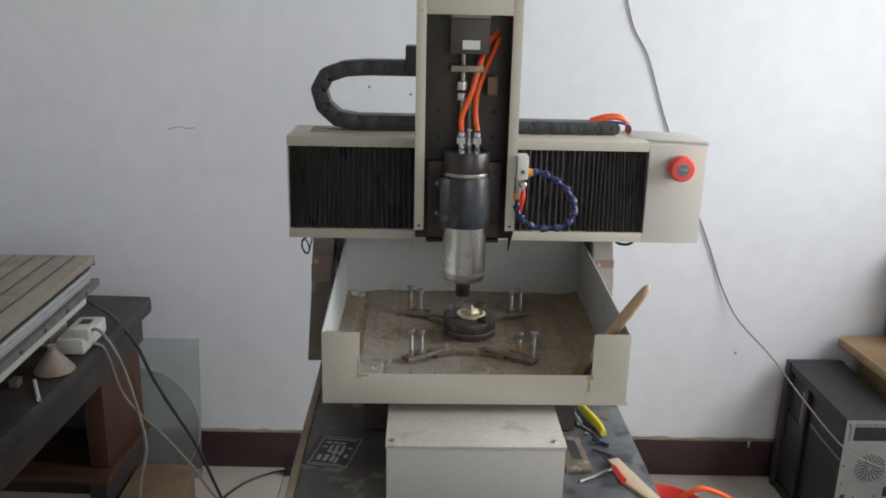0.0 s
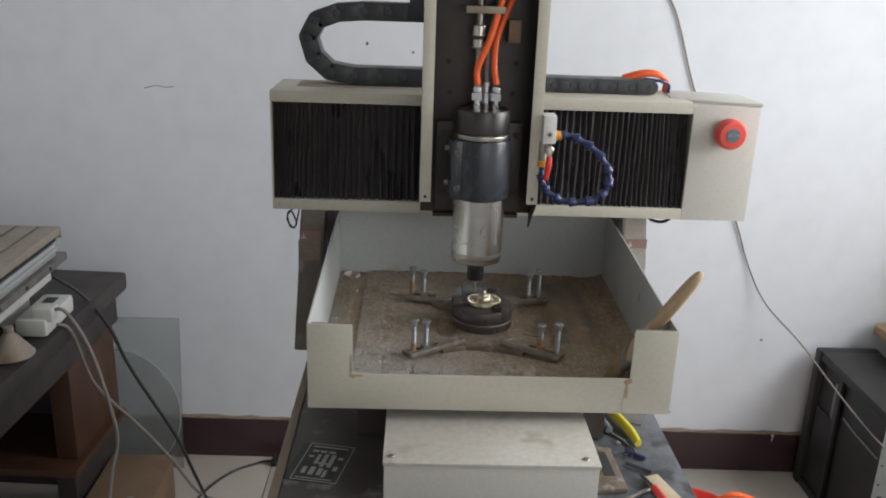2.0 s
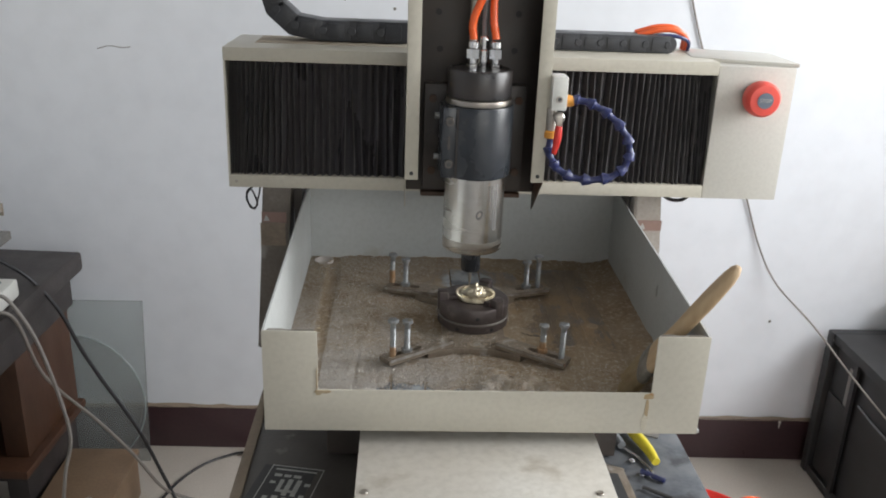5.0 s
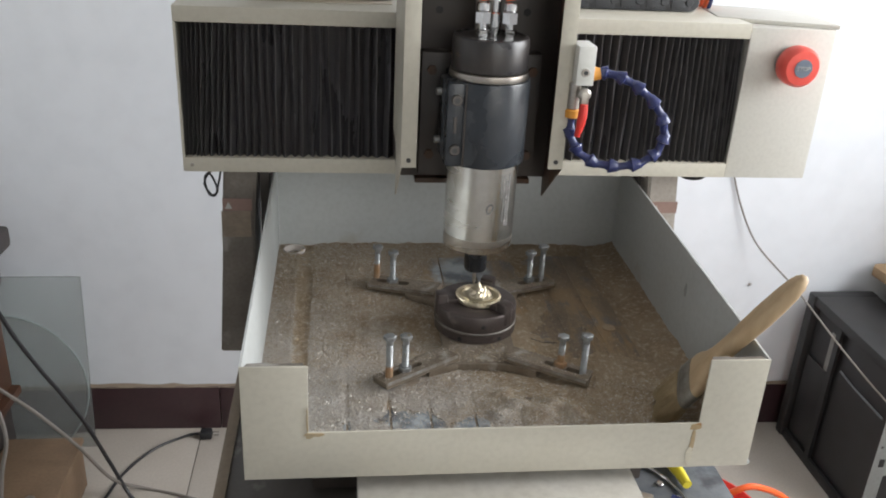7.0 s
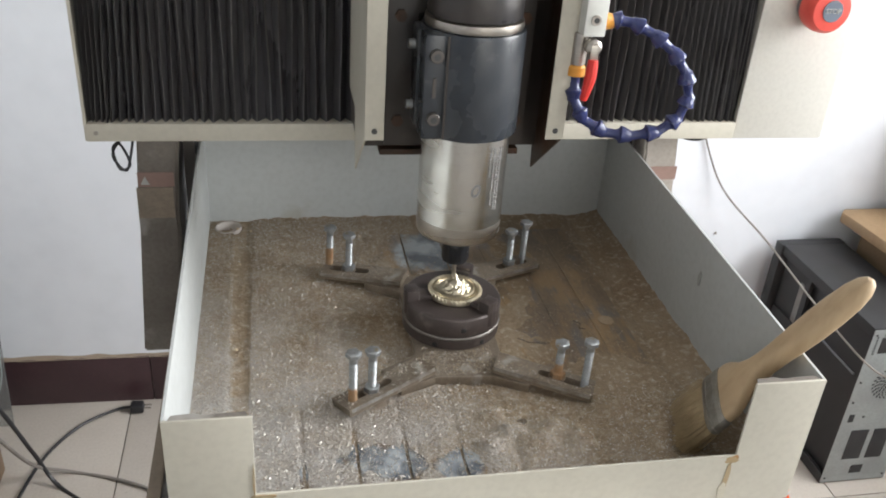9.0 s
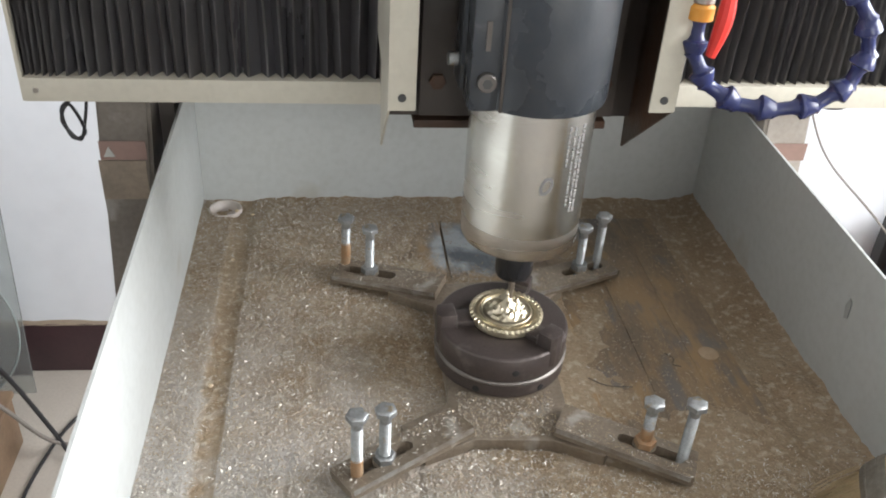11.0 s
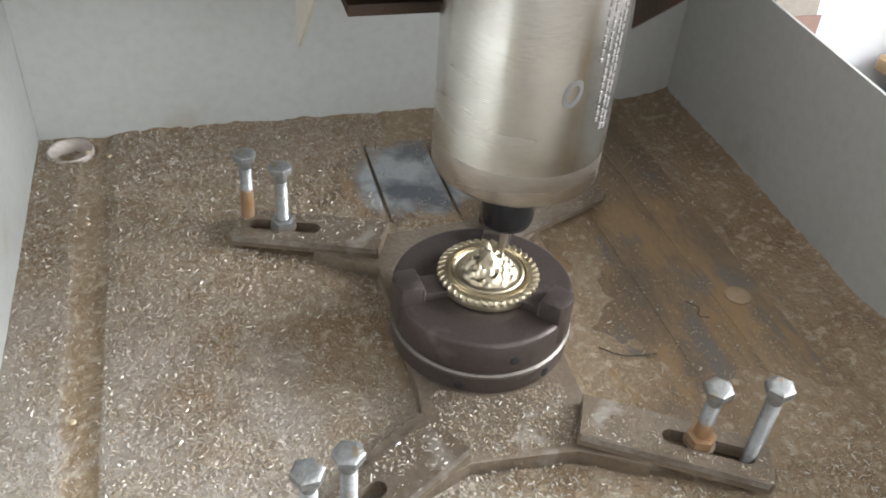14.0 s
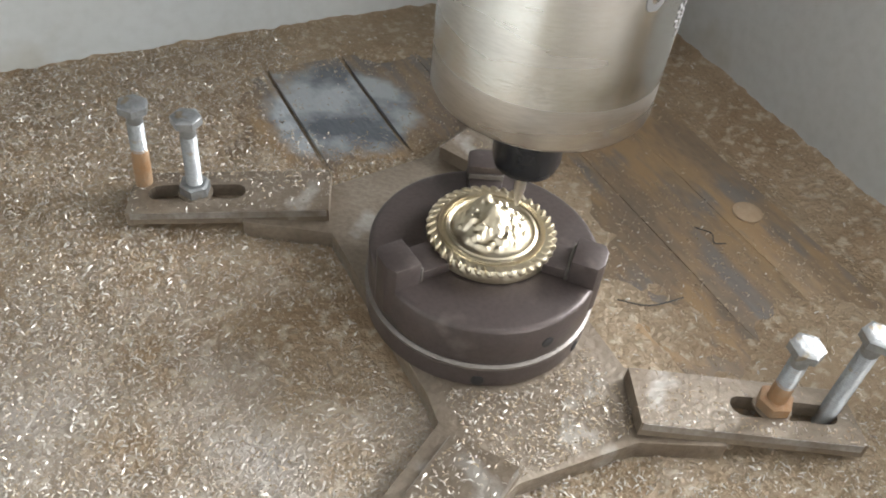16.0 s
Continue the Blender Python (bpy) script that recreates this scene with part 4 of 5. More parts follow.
def swarf_height(x, y):
    """Height of the chips over the tray, in metres."""
    n = noise.noise
    h = 1.0357 - .0006 * math.exp(-((x + .075) ** 2 / .003 + (y - 1.605) ** 2 / .0036)) + .0011 * n((x * 30, y * 30, 0)) + .0008 * n((x * 90, y * 90, 3))
    h -= .0013 * max(0, min(1, (x - .02) / .06)) * max(0, min(1, (y - 1.47) / .03))     # swept thin on the right
    h -= .0014 * max(0, min(1, (x - .10) / .04)) * max(0, min(1, (y - 1.50) / .05))
    h += .0014 * n((x * 16, y * 9, 7)) * (1 if x > 0 else .3)
    for cx, cy, r, a in ((.008, 1.772, .052, -.006), (-.075, 1.390, .024, -.0034), (-.02, 1.388, .022, -.0046), (.18, 1.66, .03, -.003), (-.145, 1.398, .03, -.0012), (-.105, 1.405, .028, -.0014)):
        h += a * math.exp(-((x - cx) ** 2 + (y - cy) ** 2) / (r * r))
    for cx, cy, r, a in ((.028, 1.42, .011, .009), (.052, 1.402, .015, .009), (.018, 1.445, .011, .006), (.072, 1.425, .010, .007), (.092, 1.405, .016, .007), (.045, 1.438, .008, -.004), (.075, 1.40, .008, -.004), (.008, 1.405, .010, .005), (-.155, 1.545, .016, .003), (-.15, 1.57, .012, -.002), (.245, 1.55, .016, .006), (.24, 1.44, .03, .006)):
        h += a * math.exp(-((x - cx) ** 2 + (y - cy) ** 2) / (r * r))
    m = math.exp(-((x - .055) ** 2 / .055 ** 2 + (y - 1.415) ** 2 / .026 ** 2))
    h += m * (.0030 + .0040 * n((x * 70, y * 70, 5)) + .0016 * n((x * 190, y * 190, 9)))
    if x < -.207:
        h -= .001
        g = abs(x + .2185 + (y - 1.8) * .010)
        if g < .0115:
            h -= .0018 * min(1, (.0115 - g) / .003)
    if x > .209:
        h -= .0035 * max(0, 1 - abs(x - .225) / .016)
        h += .0025 * max(0, (x - .238) / .02)
    for g in (-.160, -.113, -.069, -.020, .030, .078, .125, .170):
        if abs(x - g) < .004 and y < 1.824:
            h -= (.0024 if y < 1.48 and x < .04 else .0012 if x < .04 else .0004) * (1 - abs(x - g) / .004)
    bank = .7 + .6 * n((x * 130, y * 130, 11))
    h += .0035 * bank * math.exp(-(1.866 - y) / .005) * (1 if x > -.2 else .3)
    if x > .2:
        h += .004 * bank * math.exp(-(.2597 + (y - 1.332) * .0158 - x) / .004)
    if (x + .238) ** 2 + (y - 1.847) ** 2 < .0155 ** 2:
        h -= .008
    return h


def swarf():
    nx, ny = 150, 152
    us, ys = np.linspace(0, 1, nx), np.linspace(1.3325, 1.8658, ny)

    def edge(u, y):
        """From one side panel to the other, which splay a little."""
        l, r = -.2597 - (y - 1.332) * .0046, .2597 + (y - 1.332) * .0158
        return l + (r - l) * u
    vs = [(float(edge(u, y)), float(y), max(1.0242, swarf_height(float(edge(u, y)), float(y)))) for y in ys for u in us]
    fs = [(j * nx + i, j * nx + i + 1, (j + 1) * nx + i + 1, (j + 1) * nx + i) for j in range(ny - 1) for i in range(nx - 1)]
    me = bpy.data.meshes.new("swarf_bed")
    me.from_pydata(vs, [], fs)
    me.materials.append(SWARF)
    for p in me.polygons:
        p.use_smooth = True
    tagged(new("swarf_bed", me), "brown layer of fine metal swarf in the tray", "swarf", kind="stuff")
    # loose slivers over it, each a bent strip of two quads
    rnd = np.random.RandomState(5)
    hh = np.array([v[2] for v in vs]).reshape(ny, nx)
    N = 230000
    u, y = rnd.uniform(.002, .998, N), rnd.uniform(1.335, 1.864, N)
    x = edge(u, y)
    h = hh[np.clip(((y - ys[0]) / (ys[-1] - ys[0]) * (ny - 1)).round().astype(int), 0, ny - 1), np.clip((u * (nx - 1)).round().astype(int), 0, nx - 1)]
    onbed = (x > -.207) & (x < .209) & (y < 1.824)
    p = np.where(x < .0, .95, np.where(y > 1.47, .95 - .75 * np.clip(x / .06, 0, 1), .8))
    p *= np.where(onbed, np.clip((h - 1.0318) / .003, np.where(y < 1.46, .28, .05), 1), np.where(x < 0, .9, .4))
    brown = np.exp(-((x + .075) ** 2 / .055 ** 2 + (y - 1.605) ** 2 / .06 ** 2))
    p *= 1 - .75 * brown
    p = np.where((h < 1.0334) & (x < -.20), .12, p)
    r2 = (x - CHUCK[0]) ** 2 + (y - CHUCK[1]) ** 2
    z = np.maximum(h, np.where(onbed, 1.0342, 1.0245))
    plate = (y > 1.500) & (y < 1.55) & (np.abs(x) < .036) & (r2 > .054 ** 2)
    z = np.where(plate, 1.0456, z)
    p = np.where(plate, .6, np.where(r2 < .057 ** 2, 0, p))
    for (ix, iy), (ox, oy), roll, share in ((*CLAMPS[0], .55), (*CLAMPS[1], .30), (*CLAMPS[2], .40), (*CLAMPS[3], .2)):
        q = math.hypot(ix - ox, iy - oy)
        ex, ey = (ix - ox) / q, (iy - oy) / q
        du, dv = (x - (ix + ox) / 2) * ex + (y - (iy + oy) / 2) * ey, (y - (iy + oy) / 2) * ex - (x - (ix + ox) / 2) * ey
        on = (np.abs(du) < .0495) & (np.abs(dv) < .015)
        z = np.where(on, 1.0500 + .078 * du + dv * math.tan(radians(roll)), z)
        p = np.where(on, np.where((np.abs(dv) < .0065) & (du > -.042) & (du < .008), 0, share * np.clip(.5 + dv * 40, .15, 1)), p)
    keep = rnd.rand(N) < p
    x, y, z = x[keep], y[keep], z[keep]
    N = len(x)
    L, w = rnd.uniform(.0007, .0024, N), rnd.uniform(.00016, .00032, N)
    a, tilt = rnd.uniform(0, 2 * math.pi, N), rnd.normal(0, .34, N)
    d = np.stack((np.cos(a) * np.cos(tilt), np.sin(a) * np.cos(tilt), np.sin(tilt)), 1)
    s = np.stack((d[:, 1], -d[:, 0], 0 * a), 1)
    s /= np.linalg.norm(s, axis=1)[:, None]
    u = np.cross(s, d)
    rl = rnd.uniform(-1.0, 1.0, N)[:, None]
    s = s * np.cos(rl) + u * np.sin(rl)
    c = np.stack((x, y, z + .0004 + np.abs(np.sin(tilt)) * L * .5), 1)
    L, w = L[:, None], w[:, None]
    b = u * L * rnd.uniform(.05, .3, N)[:, None]
    P = np.stack((c - d * L / 2 - s * w, c - d * L / 2 + s * w, c + b + s * w, c + b - s * w, c + d * L / 2 + s * w * .5, c + d * L / 2 - s * w * .5), 1).reshape(-1, 3)
    P = P.reshape(N, 6, 3)
    silver = rnd.rand(N) < np.clip(.62 - (x + .05) * 4.5, .06, .75) * np.where(y < 1.47, 1.2, .9)
    big = rnd.rand(N) < np.where(y < 1.50, np.where(x < .02, .15, .10), np.where(x < 0, np.where(y > 1.79, .13, .06), .025)) * (z < 1.056)
    mid = P.mean(axis=1, keepdims=True)
    P = np.where(big[:, None, None], mid + (P - mid) * rnd.uniform(1.25, 1.75, N)[:, None, None] + np.array((0, 0, .0004)), P)
    silver &= ~big
    for name, pick, mt, lab in (("bright_chips", big, BRIGHT, "bright white curls of aluminium among the chips"), ("aluminium_chips", silver, SILVER, "silvery aluminium chips strewn in the tray"), ("brass_chips", ~silver & ~big, CHIP, "tan and brassy metal chips strewn in the tray")):
        Q = P[pick]
        i = np.arange(len(Q)) * 6
        F = np.concatenate((np.stack((i, i + 1, i + 2, i + 3), 1), np.stack((i + 3, i + 2, i + 4, i + 5), 1)))
        me = bpy.data.meshes.new(name)
        me.from_pydata(Q.reshape(-1, 3).tolist(), [], F.tolist())
        me.materials.append(mt)
        tagged(new(name, me), lab, "metal chips", kind="stuff")


def aluminium_dust(m):
    """A pale drift of aluminium dust among the brown, thickest towards one front corner."""
    n, lk = m.node_tree.nodes, m.node_tree.links
    b = n["Principled BSDF"]
    old = b.inputs["Base Color"].links[0].from_socket
    tc, nz, sx = n.new("ShaderNodeTexCoord"), n.new("ShaderNodeTexNoise"), n.new("ShaderNodeSeparateXYZ")
    nz.inputs["Scale"].default_value, nz.inputs["Detail"].default_value = 22, 7
    lk.new(tc.outputs["Object"], nz.inputs["Vector"])
    lk.new(tc.outputs["Object"], sx.inputs[0])

    def madd(a, k, c):
        q = n.new("ShaderNodeMath")
        q.operation = "MULTIPLY_ADD"
        lk.new(a, q.inputs[0])
        q.inputs[1].default_value = k
        if isinstance(c, float):
            q.inputs[2].default_value = c
        else:
            lk.new(c, q.inputs[2])
        return q.outputs[0]
    v = madd(sx.outputs["X"], -2.0, madd(sx.outputs["Y"], -2.2, madd(nz.outputs["Fac"], 1.2, 3.52 - 0.6)))
    mr = n.new("ShaderNodeMapRange")
    lk.new(v, mr.inputs["Value"])
    for k, u in zip(("From Min", "From Max", "To Min", "To Max"), (0.12, 0.75, 0, 0.85)):
        mr.inputs[k].default_value = u
    mx = n.new("ShaderNodeMix")
    mx.data_type = "RGBA"
    gz, gm = n.new("ShaderNodeMapRange"), n.new("ShaderNodeMath")
    lk.new(sx.outputs["Z"], gz.inputs["Value"])
    gz.inputs["From Min"].default_value, gz.inputs["From Max"].default_value = 1.0327, 1.0342
    gm.operation = "MULTIPLY"
    lk.new(mr.outputs[0], gm.inputs[0])
    lk.new(gz.outputs[0], gm.inputs[1])
    lk.new(gm.outputs[0], mx.inputs["Factor"])
    lk.new(old, mx.inputs["A"])
    mx.inputs["B"].default_value = (0.50, 0.485, 0.465, 1)
    lk.new(mx.outputs["Result"], b.inputs["Base Color"])


aluminium_dust(SWARF)
swarf()


def fixture():
    out = [(-.042, 1.552), (-.044, 1.537), (-.080, 1.515), (-.064, 1.484), (-.028, 1.499), (.028, 1.495), (.062, 1.478), (.080, 1.507), (.046, 1.530), (.050, 1.655),
           (.078, 1.683), (.062, 1.713), (.028, 1.697), (-.030, 1.692), (-.062, 1.712), (-.080, 1.682), (-.042, 1.658)]
    part("fixture_plate", prism(out, 1.0345, 1.0455, bev=.001), PLATE, None, "dirty cross-shaped steel plate under the chuck", "fixture plate", at=(.002, 1.592, 1.0345))
    # chuck
    ck = thing("lathe_chuck", (*CHUCK, 1.0455), "small oiled black three-jaw chuck", "chuck")
    c = (*CHUCK, 0)
    part("body", lathe([(.0505, 1.0456), (.0518, 1.0468), (.0518, 1.0565), (.0505, 1.0575)], c, 72), CHUCKM, ck)
    part("ring", lathe([(.050, 1.0575), (.0524, 1.0578), (.0526, 1.0592), (.0512, 1.0602), (.050, 1.0602)], c, 72), CHUCKR, ck, "bright worn edge ring")
    part("scroll_body", lathe([(.050, 1.0602), (.0512, 1.0608), (.0515, 1.062), (.0515, 1.0800), (.0508, 1.0811), (.0498, 1.0817), (.0485, 1.0818), (.013, 1.0818), (.012, 1.080)], c, 72), CHUCKM, ck)
    for k, a in enumerate((184, 62, -46)):
        m = Matrix.Translation((*CHUCK, 0)) @ Matrix.Rotation(radians(a), 4, "Z")
        bm = prism([(.0385, -.0085), (.0505, -.0085), (.0528, -.004), (.0528, .004), (.0505, .0085), (.0385, .0085)], 1.066, 1.0935, bev=.0012)
        bmesh.ops.transform(bm, matrix=m, verts=bm.verts)
        j = part("jaw", bm, CHUCKM, ck)
        bm = B(.0225, .0390, -.0078, .0078, 1.0817, 1.0872, .001)
        bmesh.ops.transform(bm, matrix=m, verts=bm.verts)
        part("jaw_step", bm, CHUCKM, j)
        bm = B(.0372, .0384, -.0082, .0082, 1.0817, 1.0900, .0004)
        bmesh.ops.transform(bm, matrix=m, verts=bm.verts)
        part("jaw_edge", bm, CHUCKR, j)
    for a, z in ((-87, 1.0695), (-62, 1.0505), (-119, 1.0505)):
        th = radians(a)
        r = .0516 if z > 1.06 else .0519
        m = Matrix.Rotation(th + radians(90), 4, "Z") @ AX["y"]
        p = (CHUCK[0] + (r - .001) * math.cos(th), CHUCK[1] + (r - .001) * math.sin(th), z)
        part("key_hole", lathe([(.0028, 0), (.0028, .0011), (.0022, .0013), (0, .0013)], p, 16, m), DARK, ck)
    # brass medallion with a worked relief
    mc = (.0065, 1.593)
    md = thing("brass_medallion", (*mc, 1.0838), "polished brass medallion with raised relief and rope edge", "medallion")
    part("blank", lathe([(.020, 1.0819), (.0270, 1.0822), (.0280, 1.083), (.0283, 1.0870), (.0270, 1.0892), (.0225, 1.0892), (.0222, 1.0897), (.0212, 1.0897), (.0210, 1.0890), (.0, 1.0890)], (*mc, 0), 96), BRASS, md)
    nt = 38
    bm = bmesh.new()
    for k in range(nt):
        own = bmesh.new()
        bmesh.ops.create_uvsphere(own, u_segments=8, v_segments=5, radius=1)
        bmesh.ops.transform(own, verts=own.verts, matrix=Matrix.Translation((*mc, 1.0879)) @ Matrix.Rotation(2 * math.pi * k / nt, 4, "Z") @ Matrix.Translation((.0266, 0, 0)) @ Matrix.Rotation(.75, 4, "Z") @ Matrix.Diagonal((.0033, .00145, .0023, 1)))
        join(bm, own)
    part("rope_edge", bm, BRASS, md)
    bm = bmesh.new()
    for k in range(110):
        a = 2 * math.pi * k / 110
        own = B(.0214, .0236, -.0003, .0003, 1.0890, 1.0900)
        bmesh.ops.transform(own, matrix=Matrix.Translation((*mc, 0)) @ Matrix.Rotation(a, 4, "Z"), verts=own.verts)
        join(bm, own)
    part("fluting", bm, BRASS, md)
    rnd = random.Random(12)
    # brow, cheeks, nose and chin of the raised middle, then small folds round it
    lumps = [(0, .001, .0098, .0105), (0, .0005, .0022, .0026), (-.0040, .0035, .0022, -.0014), (.0040, .0035, .0022, -.0014), (0, .0062, .0040, .0016), (0, -.0050, .0026, .0013), (-.0045, -.0018, .0024, .0010),
             (.0045, -.0018, .0024, .0010), (0, .0110, .0042, .0040), (.0090, .0050, .0030, .0022), (-.0090, .0050, .0030, .0022), (.0110, -.0040, .0030, .0018), (-.0110, -.0040, .0030, .0018), (0, -.0115, .0030, .0016)]
    for k in range(17):
        a = 2 * math.pi * k / 17 + .2
        for q in range(4):
            r = .0085 + .0021 * q
            th = a + .28 * math.sin(q * 1.9 + k)
            lumps.append((r * math.cos(th), r * math.sin(th), .00125, .0019 - .0002 * q))
    lumps += [(rnd.uniform(-.012, .012), rnd.uniform(-.012, .012), rnd.uniform(.0007, .0012), rnd.uniform(-.0005, .0008)) for _ in range(60)]
    bm = bmesh.new()
    R, S = 60, 120
    rings = []
    for i in range(R + 1):
        r = .0208 * i / R
        ring = []
        for k in range(S if i else 1):
            a = 2 * math.pi * k / S
            x, y = r * math.cos(a), r * math.sin(a)
            h = sum(hh * math.exp(-((x - cx) ** 2 + (y - cy) ** 2) / (s * s)) for cx, cy, s, hh in lumps)
            h += .0007 * math.exp(-((r - .0192) / .0006) ** 2)
            f = min(1, max(0, (.0180 - r) / .003)) if r < .0180 else (1 if r > .0182 else 0)
            ring.append(bm.verts.new((mc[0] + x, mc[1] + y, 1.0891 + max(0, h * f))))
        rings.append(ring)
    for i in range(R):
        a, b = rings[i], rings[i + 1]
        for k in range(S):
            j = (k + 1) % S
            bm.faces.new((a[0], b[k], b[j]) if i == 0 else (a[k], b[k], b[j], a[j]))
    part("relief", bm, BRASS, md)


fixture()

# small bits on the bed
PALEBAG2 = mat("pale_drain_plastic", (0.58, 0.53, 0.49), 0.45, 0, (0.48, 0.42, 0.37), 40, 300, 0.05)
dr = thing("drain", (-.238, 1.847, 1.0245), "round pale drain opening in the tray corner", "drain")
part("ring", lathe([(.0120, 1.0243), (.0158, 1.0243), (.0168, 1.0352), (.0160, 1.0365), (.0150, 1.0360), (.0120, 1.027)], (-.238, 1.847, 0), 32), PALEBAG2, dr)
part("sleeve", cyl((-.238, 1.847, 1.0242), .0120, .0008, "z", 24), PLATE, dr)
part("bed_plug", lathe([(.0085, 1.0338), (.0085, 1.0352), (.0070, 1.0356), (0, 1.0356)], (.186, 1.599, 0), 24), PLUGM, None, "flat tan plug in the oily bed", "plug", at=(.186, 1.599, 1.0338))
for x, y, r in ((-.2215, 1.751, .0018), (-.221, 1.576, .0021), (-.203, 1.56, .0014), (-.226, 1.842, .0026), (-.21, 1.835, .0022)):
    part("plastic_crumb", lathe([(r * .7, 0), (r, r * .4), (r * .6, r * .9), (0, r)], (x, y, 1.0345), 7), TAPE, None, "small pale plastic crumb among the chips", "crumb", group="crumbs in the tray", at=(x, y, 1.0345))
for pts in ([(.075, 1.572, 1.0352), (.088, 1.562, 1.0356), (.108, 1.560, 1.0352)], [(.148, 1.600, 1.0352), (.153, 1.592, 1.036), (.150, 1.586, 1.0352), (.156, 1.583, 1.0352)]):
    part("curled_shaving", tube(pts, .00035, 5, 5), INK, None, "dark curled metal shaving on the bed", "shaving", group="curled shavings", at=pts[0])


EDGESTEEL = mat("bright_worn_edge", (0.46, 0.45, 0.43), 0.38, 0.7, (0.24, 0.20, 0.16), 60, 400, 0.2, 0.9)


def clamp_bar():
    """One strap clamp, its middle at the origin, its outer end along -x."""
    cb = thing("strap_clamp", (0, 0, 0), "dirty steel strap clamp with a long slot", "clamp", "clamps round the chuck")
    L, Wd, T = .100, .031, .0075
    out = bmesh.new()
    # outline with a slot cut through: two half plates round the opening
    slot0, slot1, sw = -.036, .002, .0055
    a = []
    for s in (1, -1):
        pts = [(-L / 2, 0), (slot0 - sw, 0)]
        pts += [(slot0 - sw * math.cos(t), sw * math.sin(t)) for t in (.5, 1.0, math.pi / 2)]
        pts += [(slot1 + sw * math.sin(t), sw * math.cos(t)) for t in (0, .5, 1.0)]
        pts += [(slot1 + sw, 0), (L / 2, 0), (L / 2, Wd / 2), (-L / 2, Wd / 2)]
        pts = [(x, s * y) for x, y in pts]
        out = prism(pts if s > 0 else pts[::-1], 0, T, bm=out)
    bmesh.ops.remove_doubles(out, verts=out.verts, dist=1e-5)
    bmesh.ops.delete(out, geom=[f for f in out.faces if abs(f.normal.y) > .9 and abs(f.calc_center_median().y) < 1e-4], context="FACES")
    part("bar", out, PLATE, cb, smooth=False)
    for y in (-Wd / 2, Wd / 2):
        part("worn_edge", B(-L / 2 + .002, L / 2 - .001, y - .0004, y + .0004, T - .0040, T - .0002), EDGESTEEL, cb)
    return cb


def clamp_pose(inner, outer, roll=0.0):
    a, b = Vector(inner), Vector(outer)
    m = (a + b) / 2
    d = a - b
    return Matrix.Translation((m.x, m.y, 1.0422)) @ Matrix.Rotation(math.atan2(d.y, d.x), 4, "Z") @ Matrix.Rotation(-.078, 4, "Y") @ Matrix.Rotation(radians(roll), 4, "X")


CL = clamp_bar()
poses = [clamp_pose(*c) for c in CLAMPS]
for p in poses[1:]:
    copy_thing(CL, p)
CL.matrix_basis = poses[0]


def bolt(rusty, nut, H, rust=.42):
    """A hexagon-head bolt standing head up, its foot at the origin."""
    b = thing("hex_bolt", (0, 0, 0), "upright hexagon bolt with " + ("a rusty shank" if rusty else "a zinc-bright shank"), "bolt", "clamping bolts")
    prof = [(.0036, 0)]
    z = .0015
    while z < H - .012:
        prof += [(.0041, z), (.0036, z + .0006)]
        z += .00125
    prof += [(.0040, H - .011), (.0040, H - .0045)]
    part("shank", lathe(prof, seg=16), ZINC, b)
    if rusty:
        part("rusted_length", lathe([(.0040, .0005), (.0043, .002), (.0044, H * rust), (.0042, H * (rust + .1)), (.0037, H * (rust + .14))], seg=16), RUSTBOLT, b, "rust-brown lower shank")
    part("head", lathe([(.0066, H - .0050), (.0076, H - .0046), (.0076, H - .0008), (.0064, H), (.0040, H + .0002), (0, H + .0002)], seg=6), ZINC, b)
    if nut:
        part("nut", hexa((0, 0, .0145), .0078, .006, bev=.0008, turn=.4), RUSTBOLT if rusty else ZINC, b)
        part("washer", cyl((0, 0, .0128), .0085, .0014, "z", 24), PLATE, b)
    return b


for x, y, h, rusty, nut, lx, ly in ((-.116, 1.725, .0625, True, False, -.001, .003), (-.0955, 1.708, .0615, False, True, 0, .001), (.119, 1.722, .0645, False, False, .001, .003), (.098, 1.709, .0605, False, True, .001, .001),
                                    (-.112, 1.470, .067, True, False, 0, 0), (-.093, 1.480, .0615, False, True, 0, 0), (.117, 1.474, .063, False, False, 0, 0), (.092, 1.485, .0555, True, True, 0, .0)):
    b = bolt(rusty, nut, h, .27 if y < 1.6 and x < 0 else .42)
    d = Vector((-lx, -ly, h))
    b.matrix_basis = Matrix.Translation((x + lx, y + ly, 1.0345)) @ d.to_track_quat("Z", "Y").to_matrix().to_4x4() @ Matrix.Rotation(x * 37, 4, "Z")


